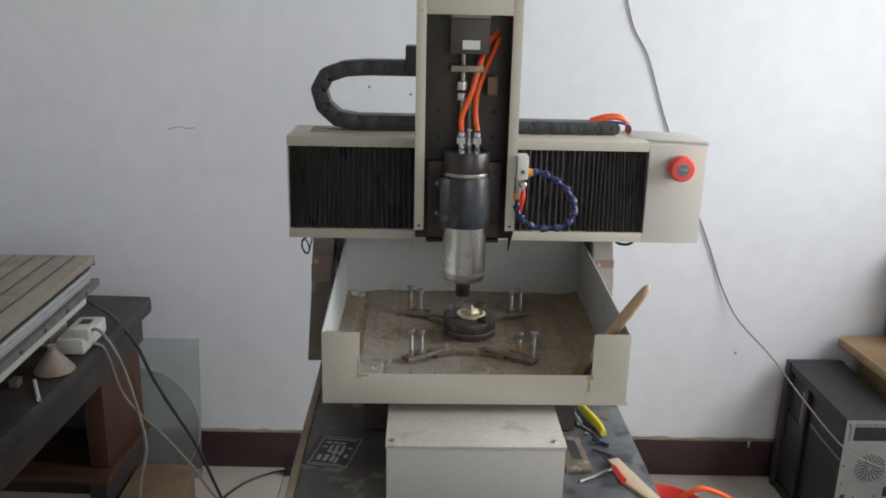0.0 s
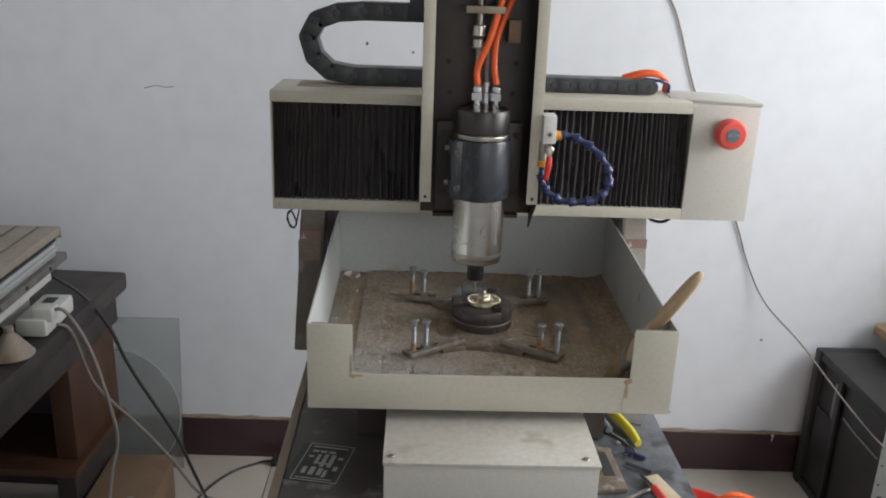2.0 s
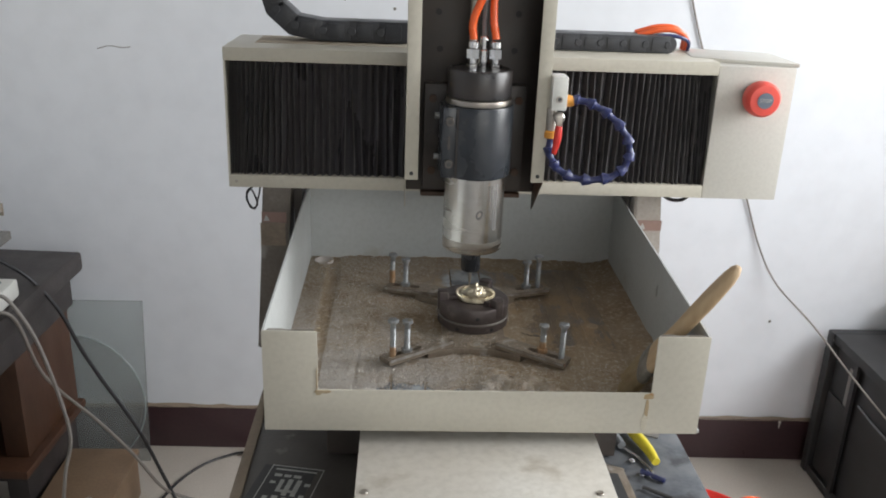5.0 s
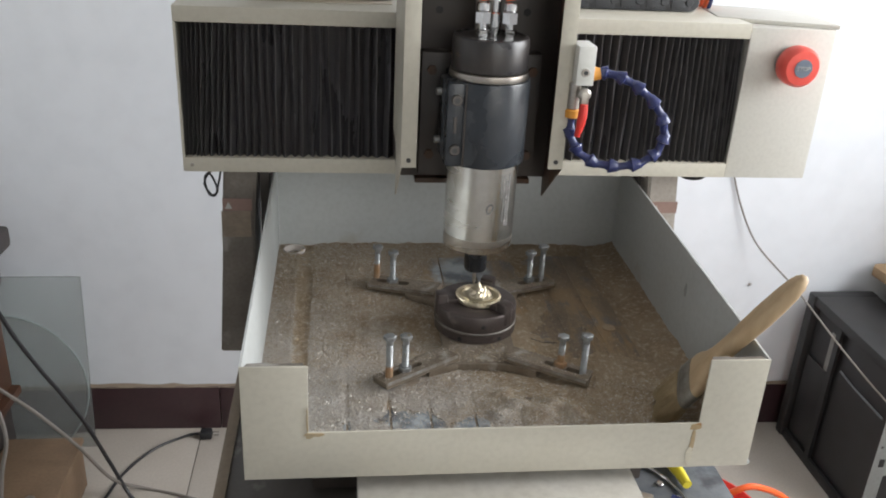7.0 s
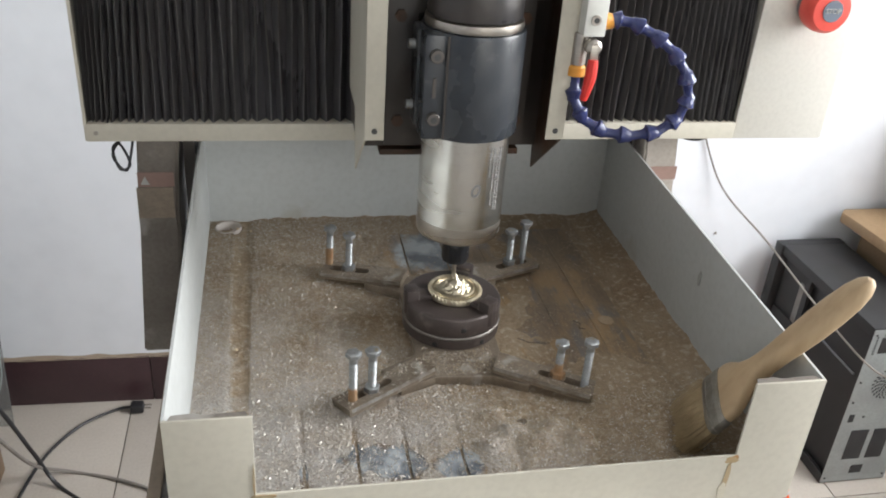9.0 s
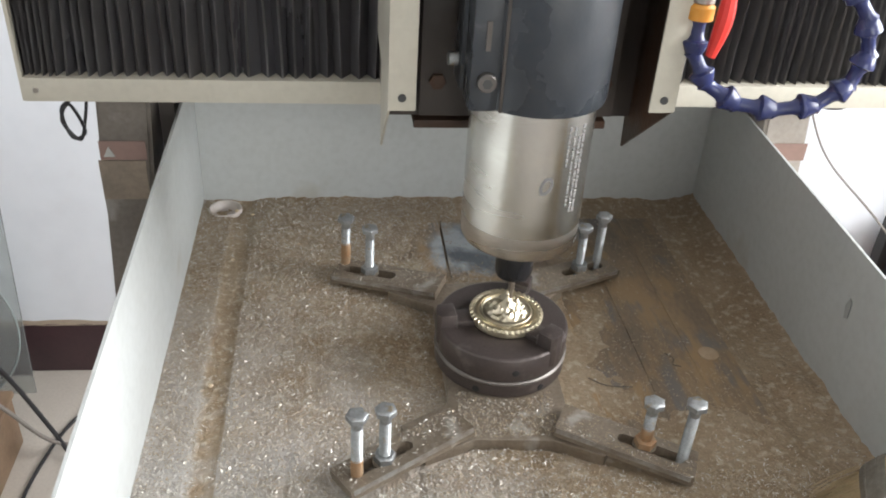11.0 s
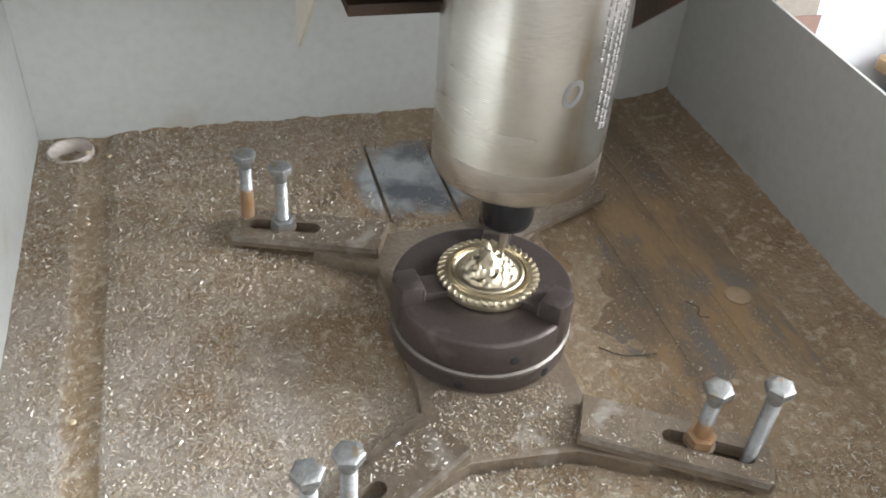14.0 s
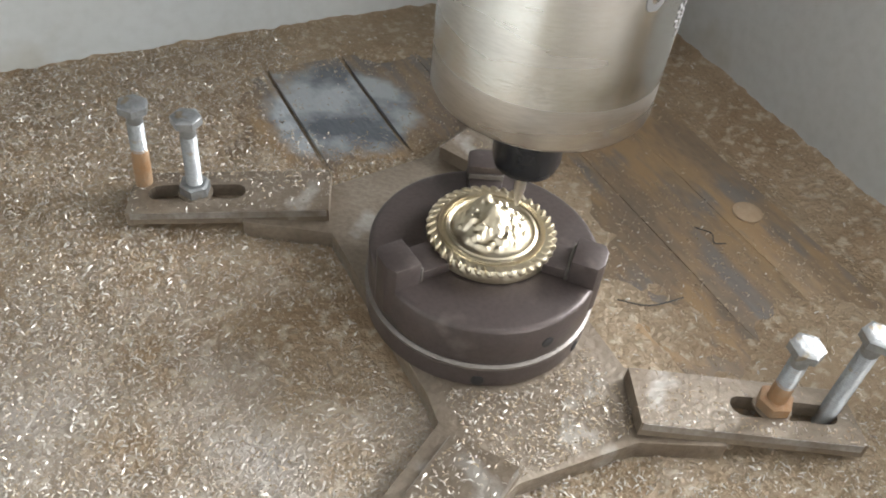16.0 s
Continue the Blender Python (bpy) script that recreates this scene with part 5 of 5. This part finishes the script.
def brush():
    bs = thing("paint_brush", (.185, 1.425, 1.036), "flat paint brush with pale wooden handle, bristles in the chips", "brush")
    a, b = Vector((.190, 1.406, 1.041)), Vector((.288, 1.349, 1.232))
    axis = (b - a).normalized()
    side = Vector((-.36, -.92, -.10))
    side = (side - axis * side.dot(axis)).normalized()
    nrm = side.cross(axis)
    m = Matrix((( side.x, nrm.x, axis.x, a.x), (side.y, nrm.y, axis.y, a.y), (side.z, nrm.z, axis.z, a.z), (0, 0, 0, 1)))

    def flat(rows, seg=20):
        bm = bmesh.new()
        prev = None
        for z, w, t in rows:
            ring = []
            for k in range(seg):
                c, s = math.cos(2 * math.pi * k / seg), math.sin(2 * math.pi * k / seg)
                ring.append(bm.verts.new((w * math.copysign(abs(c) ** .7, c), t * math.copysign(abs(s) ** .7, s), z)))
            if prev:
                for k in range(seg):
                    bm.faces.new((prev[k], prev[(k + 1) % seg], ring[(k + 1) % seg], ring[k]))
            else:
                bm.faces.new(ring[::-1])
            prev = ring
        bm.faces.new(prev)
        bmesh.ops.transform(bm, matrix=m, verts=bm.verts)
        return bm
    part("bristles", flat([(0, .031, .007), (.015, .033, .008), (.041, .0345, .0075)]), BRISTLE, bs)
    rnd = random.Random(2)
    bm = bmesh.new()
    for _ in range(420):
        u, v = rnd.uniform(-1, 1), rnd.uniform(-1, 1)
        own = tube([(u * .033, v * .007, .038), (u * .034, v * .009, .018), (u * .031 + rnd.gauss(0, .002), v * .011, rnd.uniform(-.004, .006))], .0004, 2, 3)
        join(bm, own)
    bmesh.ops.transform(bm, matrix=m, verts=bm.verts)
    part("hairs", bm, BRISTLE, bs)
    fe = part("ferrule", flat([(.038, .0352, .0082), (.040, .0360, .0090), (.056, .0360, .0092), (.058, .0352, .0086)]), FERRULE, bs, "dull tin ferrule, smeared")
    for z in (.0430, .0520):
        part("crimp", flat([(z - .0008, .0360, .0091), (z, .0364, .0095), (z + .0008, .0360, .0091)]), FERRULE, fe)
    part("handle", flat([(.0575, .0345, .0078), (.066, .0340, .0085), (.074, .0290, .0090), (.083, .0200, .0092), (.094, .0138, .0092), (.108, .0112, .0092), (.122, .0116, .0092), (.142, .0140, .0092), (.164, .0160, .0090), (.184, .0162, .0085),
                         (.203, .0145, .0078), (.215, .0108, .0064), (.2215, .0055, .0040), (.2232, .0018, .0015)], 28), WOODL, bs, "pale worn wooden handle")


FERRULE = mat("tin_ferrule", (0.34, 0.32, 0.28), 0.42, 0.75, (0.20, 0.18, 0.15), 40, 300, 0.2, 0.8)
brush()


def tools():
    """Hand tools on the base beside the drive box."""
    z = .9027
    pl = thing("pliers", (.235, 1.47, z), "pliers with a yellow grip", "pliers")
    part("grip", tube([(.222, 1.575, z + .010), (.232, 1.52, z + .011), (.247, 1.465, z + .010), (.252, 1.428, z + .009)], .0075, 8, 12, radii=lambda u: .0058 + .0025 * math.sin(math.pi * u)), YELLOW, pl, "yellow dipped grip")
    part("grip", tube([(.210, 1.575, z + .008), (.206, 1.53, z + .008), (.214, 1.47, z + .008)], .006, 8, 10), GREY, pl)
    part("jaw", tube([(.222, 1.575, z + .010), (.218, 1.62, z + .008)], .008, 4, 8, radii=lambda u: .009 - .005 * u), STEEL2, pl)
    for k, (nm, lab, pts, r, mt) in enumerate((
            ("screwdriver", "small screwdriver with a steel shaft", [(.178, 1.268, z + .005), (.210, 1.288, z + .005), (.243, 1.309, z + .006)], .003, GREYSTEEL),
            ("hex_key", "bent steel hexagon key", [(.232, 1.45, z + .003), (.243, 1.415, z + .003), (.236, 1.40, z + .003)], .002, CHROME),
            ("marker_pen", "blue marker pen on the base", [(.228, 1.414, z + .004), (.255, 1.392, z + .004)], .0035, BLUE),
            ("cutter_bit", "short steel cutter on the base", [(.18, 1.43, z + .003), (.205, 1.415, z + .003)], .003, STEEL2),
            ("pencil", "thin dark rod on the base", [(.221, 1.378, z + .004), (.255, 1.354, z + .004)], .0028, INK),
            ("drill_bit", "short bright drill bit", [(.215, 1.475, z + .003), (.235, 1.445, z + .003)], .0025, CHROME))):
        part(nm, tube(pts, r, 4, 8), mt, None, lab, nm.replace("_", " "), at=pts[0])
    g = thing("screwdriver", (.25, 1.33, z), "screwdriver with a red handle", "screwdriver")
    part("handle", tube([(.2435, 1.298, z + .014), (.247, 1.279, z + .014), (.251, 1.258, z + .0135)], .0058, 6, 10), RED, g)
    part("shaft", tube([(.2435, 1.298, z + .014), (.236, 1.345, z + .006)], .0022, 4, 8), INK, g)
    part("wood_scraper", prism([(.240, 1.340), (.262, 1.347), (.277, 1.300), (.304, 1.219), (.300, 1.206), (.291, 1.203), (.254, 1.268)], z, z + .006, bev=.0015), TAPE, None, "worn flat wooden scraper", "scraper", at=(.27, 1.30, z))
    part("steel_bracket", prism([(.160, 1.425), (.203, 1.415), (.207, 1.303), (.162, 1.299)], z, z + .009, bev=.002), PLATE, None, "dirty slotted steel bracket on the base", "bracket", at=(.175, 1.39, z))
    part("bracket_slot", prism([(.176, 1.402), (.192, 1.400), (.195, 1.335), (.178, 1.335)], z + .009, z + .0095), INK, None, "dark slot plate on a bracket", "slot plate", at=(.175, 1.39, z + .009))
    for x, y, r in ((.222, 1.440, .0050), (.236, 1.414, .0040), (.243, 1.405, .0036), (.228, 1.408, .0044), (.252, 1.470, .0040)):
        part("hex_nut", hexa((x, y, z), r, r * .8, bev=.0006, turn=x * 90), CHROME, None, "small bright hexagon nut on the base", "nut", group="loose nuts on the base", at=(x, y, z))
    part("card_scrap", prism([(.255, 1.545), (.292, 1.532), (.275, 1.50), (.24, 1.515)], z, z + .0012), GREYSTEEL, None, "grey scrap of sheet metal", "metal scrap", at=(.26, 1.52, z))
    part("steel_bit", prism([(.185, 1.51), (.205, 1.50), (.20, 1.475), (.178, 1.485)], z, z + .006, bev=.001), PLATE, None, "small dirty steel block", "steel block", at=(.19, 1.49, z))


tools()


# ---- right of the machine ----
def pc_case():
    P = thing("computer_case", (1.3, 2.5, 0), "old open black computer case, bare rear panel", "computer case")
    x0, x1, y0, y1, z0, z1 = 1.203, 1.392, 2.300, 2.712, .006, .487
    t = .002
    part("top_panel", B(x0, x1, y0, y1, z1, z1 + t + .001, .0008), PCBLACK, P)
    part("bottom_panel", B(x0, x1, y0, y1, z0 - .004, z0, .0008), PCBLACK, P)
    part("side_panel", B(x1 - t, x1, y0 + .003, y1, z0, z1), PCBLACK, P)
    part("front_bezel", B(x0 - .006, x1 + .004, y1, y1 + .035, z0 - .005, z1 + .004, .006), PCBLACK, P)
    for z in (z0, z1 - .025):
        part("side_rail", B(x0, x0 + .012, y0 + .003, y1, z, z + .025, .001), PCBLACK, P)
    part("side_post", B(x0, x0 + .010, y1 - .15, y1 - .13, z0 + .025, z1 - .025), PCBLACK, P)
    part("bay_bracket", B(x0 + .011, x0 + .0145, y1 - .135, y1 - .095, z0 + .24, z1 - .06, .001), GREYSTEEL, P, "bare steel bay bracket")
    part("inner_panel", B(x0 + .016, x0 + .020, y0 + .004, y1 - .004, z0 + .002, z1 - .002), PCBLACK, P)
    part("drive_cage", B(x0 + .0085, x0 + .0158, y1 - .125, y1 - .01, z0 + .03, z0 + .30, .002), PCBLACK, P)
    part("tie_rod", tube([(x0 + .013, y0 + .03, .335), (x0 + .013, y0 + .16, .338), (x0 + .013, y0 + .24, .345)], .003, 4, 8), GREY, P, "grey wire across the open side")
    # rear panel, pierced
    rp = part("rear_panel", B(x0, x1, y0 - .002, y0, z0, z1, .0006), PCGREY, P, "bare galvanised rear panel")

    def hole(u0, u1, v0, v1):
        part("opening", B(x0 + (x1 - x0) * u0, x0 + (x1 - x0) * u1, y0 - .0032, y0 - .0021, z0 + (z1 - z0) * v0, z0 + (z1 - z0) * v1, .0004), DARK, rp)
    hole(.14, .80, .86, .955)
    hole(.20, .47, .16, .36)
    hole(.55, .80, .16, .36)
    hole(.40, .58, .055, .11)
    hole(.78, .88, .46, .53)
    hole(.08, .16, .42, .47)
    hole(.86, .92, .36, .42)
    for k in range(12):
        hole(.16 + .055 * k, .185 + .055 * k, .965, .975)
    for k in range(7):
        hole(.84, .87, .84 + .017 * k, .85 + .017 * k)
        hole(.06, .09, .855 + .016 * k, .863 + .016 * k)
    for u, v in ((.05, .03), (.95, .03), (.05, .97), (.95, .97), (.06, .55), (.94, .55), (.93, .70), (.06, .68), (.3, .45), (.65, .46)):
        hole(u - .015, u + .015, v - .006, v + .006)
    bm = bmesh.new()
    for r, n in ((.012, 8), (.020, 12), (.028, 16), (.036, 20), (.044, 24)):
        for k in range(n):
            a = 2 * math.pi * k / n + r * 30
            own = B(-.0036, .0036, -.0006, .0006, -.0016, .0016)
            bmesh.ops.transform(own, verts=own.verts, matrix=Matrix.Translation((1.296 + r * math.cos(a), y0 - .0026, .325 + r * math.sin(a))) @ Matrix.Rotation(-a - .7, 4, "Y"))
            join(bm, own)
    part("fan_grille", bm, DARK, rp)
    for x in (x0 + .02, x1 - .02):
        for y in (y0 + .04, y1 - .04):
            part("foot", cyl((x, y, 0), .01, .003, "z", 12), DARK, P)


pc_case()


def cartons():
    c = thing("carton", (1.68, 2.5, 0), "large brown corrugated carton", "carton")
    part("shell", B(1.455, 1.93, 2.36, 2.74, 0, .545, .004), CARD, c)
    part("tape", B(1.66, 1.72, 2.3585, 2.3598, .0, .545), TAPE, c)
    part("print_bar", B(1.50, 1.56, 2.3585, 2.3598, .05, .09), INK, c)
    part("plywood_board", prism([(1.385, 2.755), (1.367, 2.735), (1.372, 2.70), (1.395, 2.33), (1.95, 2.33), (1.95, 2.762)], .547, .578, bev=.006), BOARD, None, "pale plywood board on a carton", "board", at=(1.6, 2.5, .547))
    c = thing("carton", (1.66, 2.66, .58), "brown carton on a board by the wall", "carton")
    part("shell", B(1.54, 1.94, 2.62, 2.765, .579, .90, .004), CARD, c)
    part("flap", prism([(1.54, 2.62), (1.94, 2.62), (1.945, 2.56), (1.55, 2.57)], .898, .902), CARD, c)
    for k in range(4):
        z = .579 + .0005
        x = 1.455 + .013 * k
        pts = [(x, 2.345 + .002 * k), (x + .010, 2.345 + .002 * k), (x + .012, 2.50), (x + .002, 2.50)]
        part("card_sheet", prism(pts, z, .70 - .012 * k, bev=.001), TAPE, None, "folded sheet of pale card leaning in a bundle", "card sheet", group="bundle of card sheets", at=(x, 2.4, z))
    bm = bmesh.new()
    path = smooth_path([(1.57, 2.59, .60), (1.553, 2.585, .70), (1.549, 2.59, .80), (1.565, 2.60, .895)], 6)
    a = [bm.verts.new((p.x, p.y, p.z)) for p in path]
    b = [bm.verts.new((p.x + .05, p.y + .004, p.z)) for p in path]
    for i in range(len(a) - 1):
        bm.faces.new((a[i], b[i], b[i + 1], a[i + 1]))
    bmesh.ops.solidify(bm, geom=bm.faces[:], thickness=.004)
    part("bent_flap", bm, TAPE, c, "pale bent card flap")


BOARD = mat("pale_board", (0.37, 0.25, 0.14), 0.55, 0, (0.30, 0.19, 0.10), 7, 120, 0.1, 0.7)
cartons()


def bucket():
    bx, by = .555, 1.945
    b = thing("bucket", (bx, by, 0), "red plastic bucket on the floor", "bucket")
    part("wall", lathe([(.100, .0), (.104, .004), (.135, .385), (.143, .387), (.143, .397), (.137, .400), (.133, .395), (.100, .008), (0, .006)], (bx, by, 0), 56), RED, b)
    part("bucket_hose", tube([(.55, 1.95, .12), (.565, 1.93, .40), (.612, 1.90, .495), (.67, 1.90, .490), (.727, 1.90, .452), (.768, 1.90, .39), (.80, 1.88, .15), (.82, 1.85, .007), (.86, 1.78, .007)], .0065, 8, 10), ORANGE, None, "bright orange hose arching out of a bucket", "hose", at=(.63, 1.9, .3))


bucket()


# ---- left of the machine ----
def desk():
    d = thing("workbench", (-1.45, 1.9, 0), "old dark wooden workbench with worn rounded edge", "workbench")
    m = Matrix.Translation((-1.45, 1.9, 0)) @ Matrix.Rotation(radians(-3), 4, "Z") @ Matrix.Translation((1.45, -1.9, 0))

    def bx(name, a, mt, lab="", bev=.004):
        bm = B(*a, bev)
        bmesh.ops.transform(bm, matrix=m, verts=bm.verts)
        return part(name, bm, mt, d, lab)
    bx("tabletop", (-1.95, -1.02, .95, 2.705, .665, .72), DESKM, "", .012)
    bx("apron", (-1.90, -1.045, 1.0, 2.67, .575, .664), DESKM)
    bx("pedestal_panel", (-1.12, -1.06, 2.36, 2.66, .285, .574), ORANGEWOOD, "orange-brown wooden end panel")
    bx("ledge", (-1.40, -1.04, 2.30, 2.66, .262, .284), BROWN, "worn brown shelf edge", .002)
    bx("lower_panel", (-1.13, -1.075, 2.36, 2.66, .03, .261), DESKM)
    bx("leg", (-1.12, -1.05, 1.0, 1.08, 0, .574), DESKM)
    bx("leg", (-1.9, -1.82, 1.0, 1.08, 0, .574), DESKM)
    bx("leg", (-1.9, -1.82, 2.55, 2.63, 0, .574), DESKM)
    bx("leg", (-1.12, -1.06, 2.60, 2.66, 0, .03), DESKM)
    bx("back_panel", (-1.88, -1.13, 2.60, 2.62, .03, .574), DESKM)


ORANGEWOOD = mat("orange_brown_wood", (0.085, 0.036, 0.017), 0.5, 0, (0.05, 0.022, 0.012), 7, 120, 0.15, 0.8, stretch=(1, 1, 0.3))
desk()


def router_table():
    r = thing("router_bed", (-1.4, 1.85, .722), "second router's slotted bed with white steel frame, on the bench", "machine bed")
    y0, y1, xr = 1.05, 2.44, -1.065
    part("frame", B(-1.80, xr, y0, y1 - .03, .86, .895, .003), ALU, r, "pale aluminium side frame")
    part("frame_lip", B(xr, xr + .007, y0, y1 - .035, .876, .884, .001), ALU, r)
    part("rail", B(xr - .03, xr + .012, y0, y1 + .01, .838, .859, .002), GREYSTEEL, r, "grey linear rail with bolt holes")
    part("lower_frame", B(-1.78, xr - .01, y0, y1 - .05, .80, .837, .002), WHITEP, r)
    bd = part("bed_frame", B(-1.79, xr - .004, y0 + .02, y1 - .01, .896, .910), DARK, r)
    for k in range(13):
        x = xr + .004 - .058 * k
        part("slat", B(x - .050, x, y0 + .02, y1, .9105, .931, .0015), SLATM, bd)
    part("end_strip", B(-1.80, xr + .005, y1 + .0005, y1 + .006, .900, .9305, .001), SLATM, bd)
    for i in range(9):
        part("rail_bolt", cyl((xr + .012, 2.34 - .14 * i, .848), .006, .002, "x", 12, .0005), INK, r)
    for y in (1.2, 2.25):
        part("foot_block", B(-1.30, -1.13, y, y + .12, .7205, .80, .003), WHITEP, r)
    part("plastic_bag", prism([(-1.40, 2.02), (-1.19, 2.09), (-1.13, 2.06), (-1.12, 1.95), (-1.22, 1.90), (-1.42, 1.92)], .9315, .937, bev=.002), PALEBAG, None, "crumpled pale plastic sheet", "plastic sheet", at=(-1.27, 2.0, .9315))


PALEBAG = mat("pale_plastic", (0.24, 0.235, 0.21), 0.35, 0, (0.18, 0.175, 0.16), 20, 120, 0.3)
router_table()


def bench_clutter():
    s = thing("power_strip", (-1.05, 2.27, .7225), "white power strip with a plug", "power strip")
    part("body", B(-1.09, -1.015, 2.19, 2.37, .7225, .768, .008), WHITEP, s)
    part("plug", B(-1.05, -1.00, 2.20, 2.245, .758, .795, .008), WHITEP, s)
    part("socket", B(-1.07, -1.04, 2.29, 2.34, .768, .7695), INK, s)
    d = thing("lamp_base", (-1.055, 2.09, .7225), "round dusty brown metal lamp foot", "lamp base")
    part("disc", lathe([(.050, .7225), (.052, .726), (.049, .730), (.018, .772), (.011, .780), (.011, .795), (0, .795)], (-1.055, 2.09, 0), 40), SLATM, d)
    part("steel_rod", tube([(-1.075, 2.015, .728), (-1.02, 1.91, .728)], .0052, 3, 8), WHITEP, None, "short white plastic rod on the bench", "rod", at=(-1.05, 1.96, .728))
    rnd = random.Random(9)
    for k in range(9):
        x, y = rnd.uniform(-1.33, -1.10), rnd.uniform(1.72, 2.02)
        w, h, z = rnd.uniform(.02, .06), rnd.uniform(.02, .05), rnd.uniform(.01, .03)
        bm = B(x, x + w, y, y + h, .7215, .7215 + z, .003)
        part("small_box", bm, (GREYSTEEL, BOXWOOD, PCBLACK, PLATE)[k % 4], None, "small dusty metal or wood offcut", "offcut", group="offcuts on the bench", at=(x, y, .7215))
    # wooden boxes on the floor
    b = thing("wooden_box", (-.93, 2.40, 0), "low raw wooden box on the floor", "box")
    part("shell", B(-1.03, -.85, 2.26, 2.58, 0, .135, .003), BOXWOOD, b)
    part("lid", B(-1.035, -.845, 2.255, 2.585, .136, .15, .002), BOXWOOD, b)
    part("knob", cyl((-.90, 2.33, .150), .012, .018, "z", 16, .003), STEEL2, b)
    # glass sheets leaning on the wall
    g = part("glass_sheet", B(-1.105, -.868, -.003, .003, 0, .52, .0008), GLASS, None, "dusty rectangular glass sheet leaning on the wall", "glass sheet")
    g.matrix_basis = pose(0, 2.745, 0.0, -6.5, 0, 0)
    g.visible_shadow = False
    bm = cyl((0, 0.003, 0), .22, .005, "y", 64, .0008)
    g = part("round_glass", bm, GLASS, None, "round greenish glass disc leaning on a glass sheet", "glass disc")
    e = part("ground_edge", tube([(.2195 * math.cos(2 * math.pi * k / 48), .0005, .2195 * math.sin(2 * math.pi * k / 48)) for k in range(49)], .0018, 1, 6), GLASSEDGE, g, "pale ground glass edge")
    g.matrix_basis = pose(-1.076, 2.712, .22, -6, 0, 0)
    g.visible_shadow = e.visible_shadow = False


bench_clutter()


def cable(name, pts, r, mt, label, n=8):
    part(name, tube(pts, r, n, 8), mt, None, label, "cable", at=pts[len(pts) // 2])


cable("cable", [(-1.15, 2.39, .85), (-1.117, 2.40, .823), (-1.067, 2.42, .787), (-1.015, 2.44, .733), (-.965, 2.46, .640), (-.929, 2.47, .533), (-.89, 2.48, .439), (-.813, 2.50, .27), (-.76, 2.52, .10), (-.71, 2.50, .006), (-.60, 2.40, .006), (-.48, 2.28, .006), (-.36, 2.1, .006)], .005, CABLEB, "black cable running down from the bench to the floor")
cable("cable", [(-1.01, 2.22, .785), (-.974, 2.22, .779), (-.93, 2.23, .68), (-.899, 2.24, .526), (-.885, 2.24, .411), (-.899, 2.22, .327), (-.912, 2.19, .20), (-.93, 2.15, .08), (-.90, 2.08, .006)], .0045, CABLEW, "pale grey cable hanging from a power strip")
cable("cable", [(-1.10, 2.20, .727), (-1.06, 2.23, .727), (-.995, 2.27, .715), (-.975, 2.32, .56), (-.948, 2.35, .48), (-.888, 2.42, .346), (-.819, 2.46, .217), (-.76, 2.50, .08), (-.70, 2.55, .006), (-.56, 2.50, .006), (-.42, 2.42, .006), (-.33, 2.38, .006)], .0045, CABLEG, "grey-brown cable sagging to the floor")
cable("plug_cable", [(-.575, 2.775, .014), (-.62, 2.775, .007), (-.70, 2.72, .005), (-.76, 2.62, .005), (-.79, 2.50, .005), (-.80, 2.38, .005), (-.78, 2.2, .005)], .004, CABLEB, "black mains cable on the floor")
pg = thing("mains_plug", (-.555, 2.773, 0), "black mains plug on the floor", "plug")
part("body", B(-.580, -.545, 2.758, 2.788, .002, .026, .006), CABLEB, pg)
for dy in (-.007, .007):
    part("pin", B(-.546, -.526, 2.773 + dy - .001, 2.773 + dy + .001, .011, .016), CHROME, pg)
cable("wall_cable", [(.50, yw(.5) - .004, 1.92), (.527, yw(.53) - .004, 1.774), (.572, yw(.57) - .004, 1.615), (.633, yw(.63) - .004, 1.509), (.706, yw(.7) - .004, 1.308), (.80, yw(.8) - .004, 1.10), (.895, yw(.9) - .004, .887), (.955, 2.79, .74), (1.015, 2.76, .63),
                      (1.10, 2.65, .54), (1.15, 2.45, .46), (1.20, 2.29, .40), (1.28, 2.265, .36), (1.40, 2.262, .335), (1.60, 2.25, .33), (1.9, 2.2, .36)], .0026, CABLEG, "thin grey cable hanging along the wall")

pl = thing("wall_plug", (1.121, 2.776, .128), "small white plastic plug at the top of the skirting", "wall plug")
part("body", cyl((1.121, yw(1.121) - .0105, .141), .0042, .007, "y", 12, .001), WHITEP, pl)
part("tail", B(1.1195, 1.1225, yw(1.121) - .0155, yw(1.121) - .0115, .120, .1365, .001), WHITEP, pl)

# ---- floor ----
floor = part("floor", B(X0 - .1, X1 + .1, Y0 - .1, yw(X0) + .05, -.12, -.002), GROUT, None, "beige floor tiles with thin joints", "floor", kind="structure")
tile_mesh = mesh_of("tile", B(-.2985, .2985, -.2985, .2985, -.0018, 0, .0008), TILE)
for i in range(8):
    for j in range(8):
        cx, cy = X0 + .22 + .6 * i, 2.55 - .6 * j
        if cy < Y0 - .2 or cx > X1 + .2:
            continue
        ob = new("floor_tile", tile_mesh)
        ob.parent = floor
        ob.location = (cx, cy, 0)


def motions():
    walk(CARRIAGE, [(t, Matrix.Translation((dx, 0, 1.3))) for t, dx in HEAD_X])


motions()
